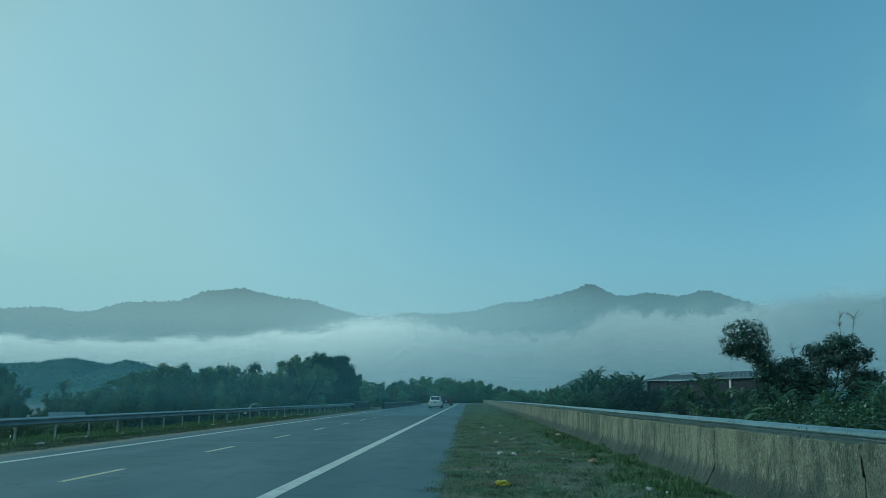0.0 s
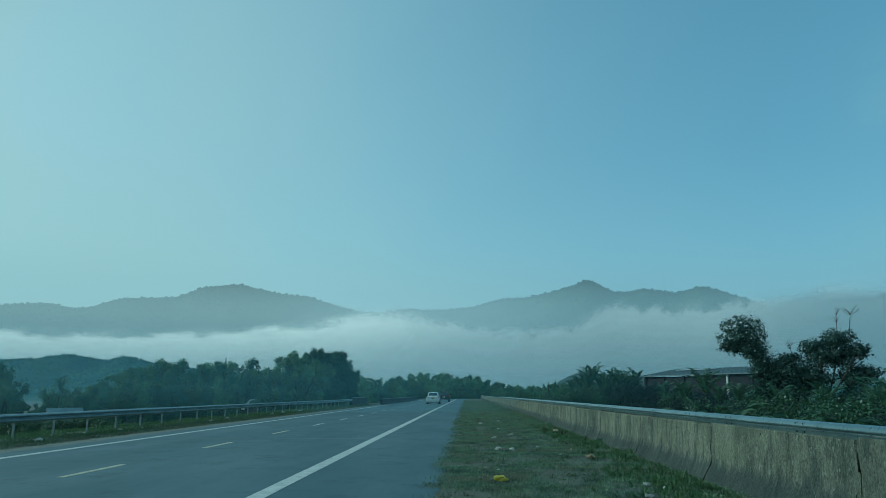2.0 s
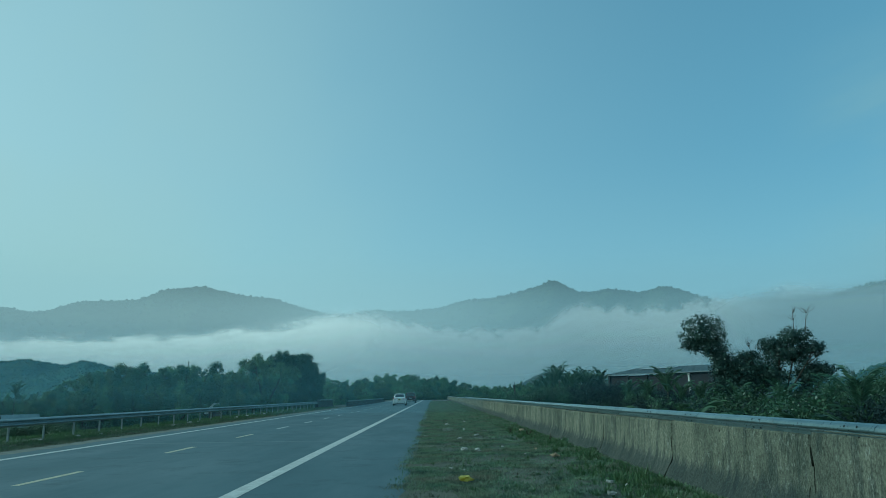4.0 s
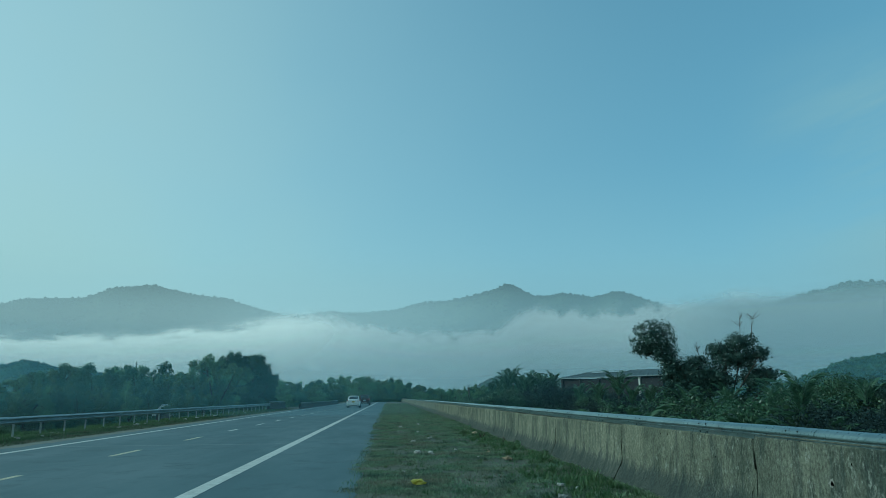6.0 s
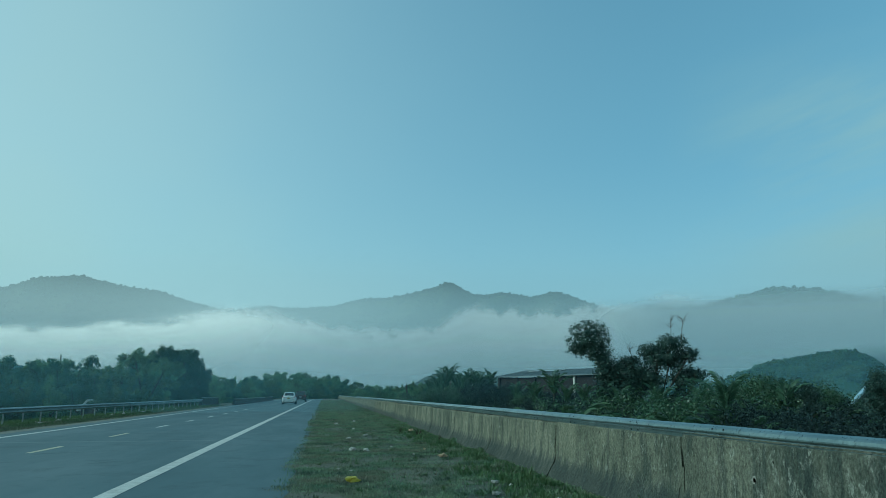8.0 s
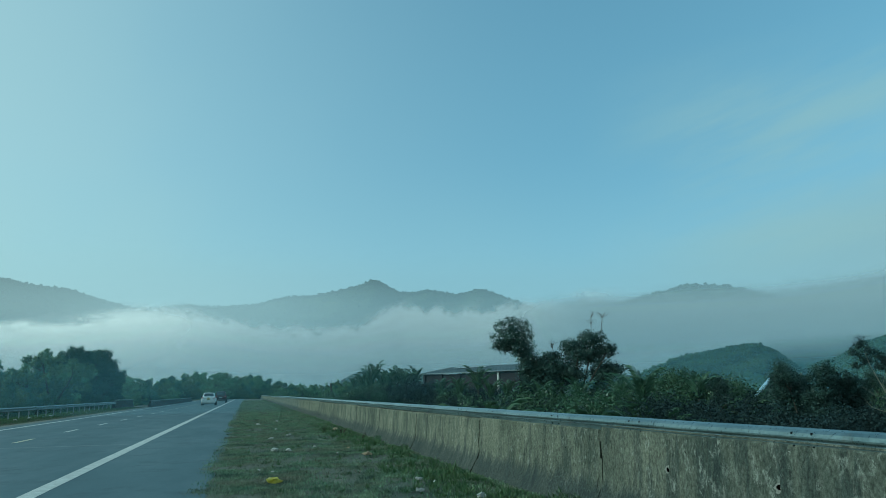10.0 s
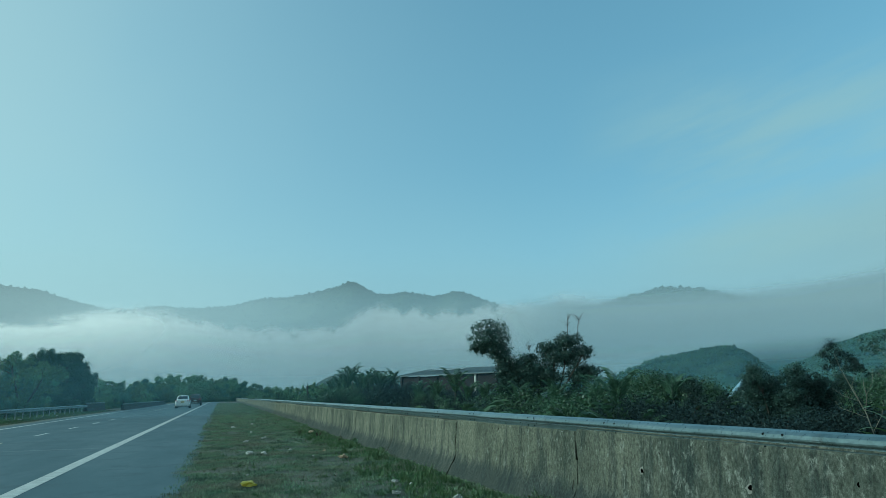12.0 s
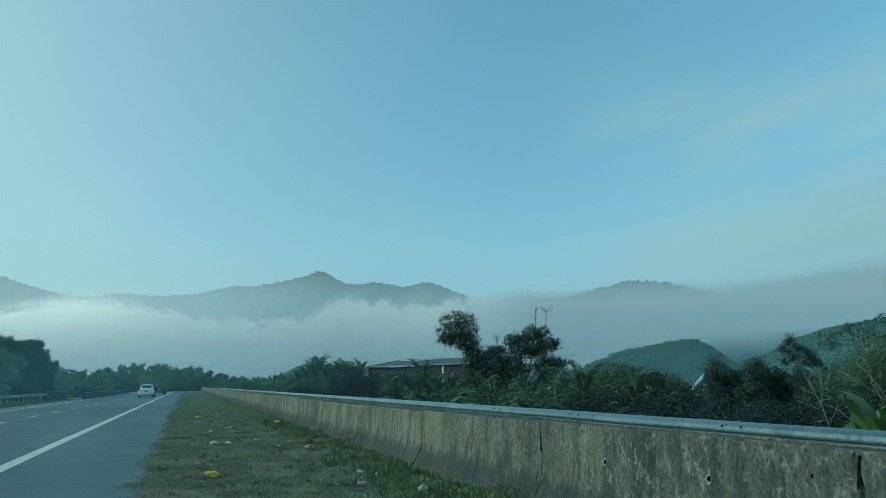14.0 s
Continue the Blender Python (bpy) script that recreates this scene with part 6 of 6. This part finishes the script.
def sedan(m):
    """Rear at y = 0, nose at y = 4.25."""
    c = thing("sedan_car", "white compact saloon car driving lane, seen from behind", "car", at=m)
    lower = [(-0.0, [(0, 0.30), (0.66, 0.32), (0.74, 0.50), (0.74, 0.78), (0.66, 0.92), (0, 0.95)]), (0.12, [(0, 0.24), (0.76, 0.26), (0.82, 0.50), (0.82, 0.80), (0.70, 1.0), (0, 1.03)]),
             (0.6, [(0, 0.2), (0.78, 0.2), (0.835, 0.5), (0.835, 0.84), (0.74, 1.0), (0, 1.04)]), (2.0, [(0, 0.18), (0.78, 0.18), (0.835, 0.5), (0.835, 0.84), (0.78, 0.94), (0, 0.96)]),
             (3.2, [(0, 0.18), (0.78, 0.18), (0.83, 0.5), (0.82, 0.8), (0.72, 0.9), (0, 0.94)]), (4.0, [(0, 0.2), (0.72, 0.22), (0.78, 0.45), (0.74, 0.66), (0.6, 0.74), (0, 0.78)]), (4.25, [(0, 0.3), (0.5, 0.3), (0.58, 0.45), (0.54, 0.58), (0.4, 0.64), (0, 0.66)])]
    part("body", loft(lower), M_CARWHITE, c)
    cabin = [(0.32, [(0, 0.95), (0.70, 0.95), (0.66, 0.99), (0.6, 1.0), (0, 1.02)]), (0.95, [(0, 0.95), (0.74, 0.95), (0.62, 1.38), (0.5, 1.44), (0, 1.47)]), (1.6, [(0, 0.92), (0.76, 0.92), (0.62, 1.42), (0.52, 1.48), (0, 1.505)]),
             (2.3, [(0, 0.9), (0.76, 0.9), (0.61, 1.38), (0.5, 1.44), (0, 1.46)]), (3.15, [(0, 0.88), (0.70, 0.88), (0.66, 0.93), (0.6, 0.95), (0, 0.96)])]
    part("cabin", loft(cabin), M_CARWHITE, c)
    part("rear_window", slab([(-0.56, 0.40, 1.055), (0.56, 0.40, 1.055), (0.5, 0.83, 1.385), (-0.5, 0.83, 1.385)], 0.03, (0, -0.62, 0.78)), M_GLASS, c, "dark tinted rear window")
    part("windscreen", slab([(-0.58, 3.05, 1.0), (0.58, 3.05, 1.0), (0.52, 2.42, 1.39), (-0.52, 2.42, 1.39)], 0.03, (0, 0.55, 0.8)), M_GLASS, c)
    for s in (-1, 1):
        part("side_window", slab([(s * 0.735, 0.75, 1.0), (s * 0.74, 1.55, 0.98), (s * 0.645, 1.55, 1.38), (s * 0.65, 1.05, 1.35)], 0.025, (s, 0, 0.2)), M_GLASS, c)
        part("side_window", slab([(s * 0.745, 1.62, 0.98), (s * 0.74, 2.7, 0.97), (s * 0.645, 2.25, 1.35), (s * 0.64, 1.62, 1.38)], 0.025, (s, 0, 0.2)), M_GLASS, c)
        tl = part("tail_lamp", slab([(s * 0.46, 0.03, 0.80), (s * 0.70, 0.03, 0.76), (s * 0.80, 0.10, 0.88), (s * 0.74, 0.10, 0.985), (s * 0.52, 0.05, 0.93)], 0.05), M_TAIL, c, "red and clear tail lamp")
        part("lamp_lens", slab([(s * 0.46, 0.0, 0.77), (s * 0.72, 0.0, 0.73), (s * 0.77, 0.04, 0.82), (s * 0.48, 0.0, 0.83)], 0.04), M_LENS, tl)
        part("reflector", boxes((s * 0.64 - 0.09, s * 0.64 + 0.09, -0.03, 0.02, 0.355, 0.39), bevel=0.006), M_PLASTIC, c)
        mir = part("mirror", boxes((s * 0.93 - 0.09, s * 0.93 + 0.09, 2.52, 2.62, 0.97, 1.10), bevel=0.03), M_PLASTIC, c, "black door mirror")
        part("stalk", boxes((s * 0.80 - 0.08, s * 0.80 + 0.08, 2.55, 2.6, 0.96, 1.0)), M_PLASTIC, mir)
        part("door_handle", boxes((s * 0.838 - 0.015, s * 0.838 + 0.015, 1.2, 1.38, 0.80, 0.83), bevel=0.008), M_CARWHITE, c)
        part("door_handle", boxes((s * 0.838 - 0.015, s * 0.838 + 0.015, 2.1, 2.28, 0.80, 0.83), bevel=0.008), M_CARWHITE, c)
        for y in (0.72, 3.3):
            wheel(c, s * 0.755, y, 0.29)
            bm = bmesh.new()
            bmesh.ops.create_cone(bm, cap_ends=True, segments=24, radius1=0.335, radius2=0.335, depth=0.03, matrix=Matrix.Translation((s * 0.822, y, 0.30)) @ Matrix.Rotation(radians(90), 4, "Y"))
            part("wheel_arch", bm, M_PLASTIC, c)
    plate = part("number_plate", boxes((-0.19, 0.19, -0.035, 0.01, 0.66, 0.83), bevel=0.005), M_PLATE, c, "yellow number plate")
    for z, w in ((0.78, 0.20), (0.705, 0.28)):
        part("plate_bar", boxes((-w / 2, w / 2, -0.040, -0.034, z - 0.022, z + 0.022)), M_PLASTIC, plate)
    part("chrome_strip", boxes((-0.46, 0.46, -0.03, 0.02, 0.862, 0.885), bevel=0.006), M_CHROME, c, "chrome boot strip")
    part("bumper_slot", boxes((-0.5, 0.5, -0.02, 0.05, 0.285, 0.325), bevel=0.01), M_PLASTIC, c)
    part("badge", slab([(0, -0.01, 0.97), (0.045, -0.01, 0.915), (-0.045, -0.01, 0.915)], 0.012), M_CHROME, c)
    part("aerial", slab([(-0.01, 1.05, 1.47), (0.01, 1.05, 1.47), (0.01, 1.0, 1.54), (-0.01, 1.0, 1.54)], 0.02), M_PLASTIC, c)
    return c


def suv(m):
    """Rear at y = 0, nose at y = 4.5."""
    c = thing("suv_car", "dark maroon sport utility car with roof rails, seen from behind", "car", at=m)
    lower = [(0.0, [(0, 0.38), (0.72, 0.40), (0.80, 0.55), (0.82, 0.95), (0.78, 1.08), (0, 1.10)]), (0.5, [(0, 0.3), (0.80, 0.3), (0.875, 0.6), (0.875, 1.0), (0.80, 1.1), (0, 1.12)]), (3.2, [(0, 0.28), (0.80, 0.28), (0.87, 0.6), (0.86, 1.0), (0.76, 1.08), (0, 1.12)]),
             (4.2, [(0, 0.3), (0.76, 0.32), (0.82, 0.6), (0.78, 0.92), (0.64, 0.98), (0, 1.0)]), (4.5, [(0, 0.42), (0.56, 0.42), (0.62, 0.6), (0.58, 0.8), (0.46, 0.86), (0, 0.88)])]
    part("body", loft(lower), M_CARRED, c)
    cabin = [(0.06, [(0, 1.05), (0.76, 1.05), (0.72, 1.1), (0.66, 1.12), (0, 1.13)]), (0.42, [(0, 1.05), (0.78, 1.05), (0.66, 1.58), (0.56, 1.66), (0, 1.69)]), (1.7, [(0, 1.02), (0.79, 1.02), (0.67, 1.6), (0.58, 1.69), (0, 1.72)]), (2.5, [(0, 1.02), (0.78, 1.02), (0.65, 1.56), (0.55, 1.64), (0, 1.66)]), (3.3, [(0, 1.0), (0.72, 1.0), (0.68, 1.07), (0.62, 1.1), (0, 1.11)])]
    part("cabin", loft(cabin), M_CARRED, c)
    part("rear_window", slab([(-0.62, 0.06, 1.14), (0.62, 0.06, 1.14), (0.54, 0.36, 1.6), (-0.54, 0.36, 1.6)], 0.04, (0, -0.84, 0.54)), M_GLASS, c, "dark tinted rear window")
    for s in (-1, 1):
        part("side_window", slab([(s * 0.775, 0.5, 1.12), (s * 0.78, 2.8, 1.1), (s * 0.675, 2.35, 1.54), (s * 0.68, 0.65, 1.57)], 0.025, (s, 0, 0.2)), M_GLASS, c)
        part("tail_lamp", slab([(s * 0.5, 0.02, 0.93), (s * 0.80, 0.02, 0.9), (s * 0.81, 0.06, 1.06), (s * 0.56, 0.03, 1.04)], 0.05), M_TAIL, c, "red tail lamp")
        part("reflector", boxes((s * 0.66 - 0.1, s * 0.66 + 0.1, -0.03, 0.02, 0.5, 0.56), bevel=0.008), M_LENS, c)
        part("roof_rail", boxes((s * 0.60 - 0.02, s * 0.60 + 0.02, 0.5, 2.3, 1.7, 1.75), bevel=0.01), M_CHROME, c, "silver roof rail")
        part("mirror", boxes((s * 0.99 - 0.1, s * 0.99 + 0.1, 2.6, 2.72, 1.05, 1.22), bevel=0.03), M_CARRED, c)
        for y in (0.8, 3.55):
            wheel(c, s * 0.78, y, 0.34, 0.21)
    plate = part("number_plate", boxes((-0.19, 0.19, -0.04, 0.01, 0.72, 0.89), bevel=0.005), M_WPLATE, c, "white number plate")
    for z, w in ((0.84, 0.20), (0.77, 0.28)):
        part("plate_bar", boxes((-w / 2, w / 2, -0.046, -0.038, z - 0.02, z + 0.02)), M_PLASTIC, plate)
    part("bumper", boxes((-0.70, 0.70, -0.06, 0.06, 0.40, 0.58), bevel=0.03), M_PLASTIC, c, "dark lower bumper")
    part("skid_plate", boxes((-0.42, 0.42, -0.075, 0.02, 0.40, 0.47), bevel=0.015), M_RIM, c, "silver skid plate")
    return c


sedan(pose(-4.3, 90.0, 0.0))
suv(pose(-3.7, 114.0, 0.0))
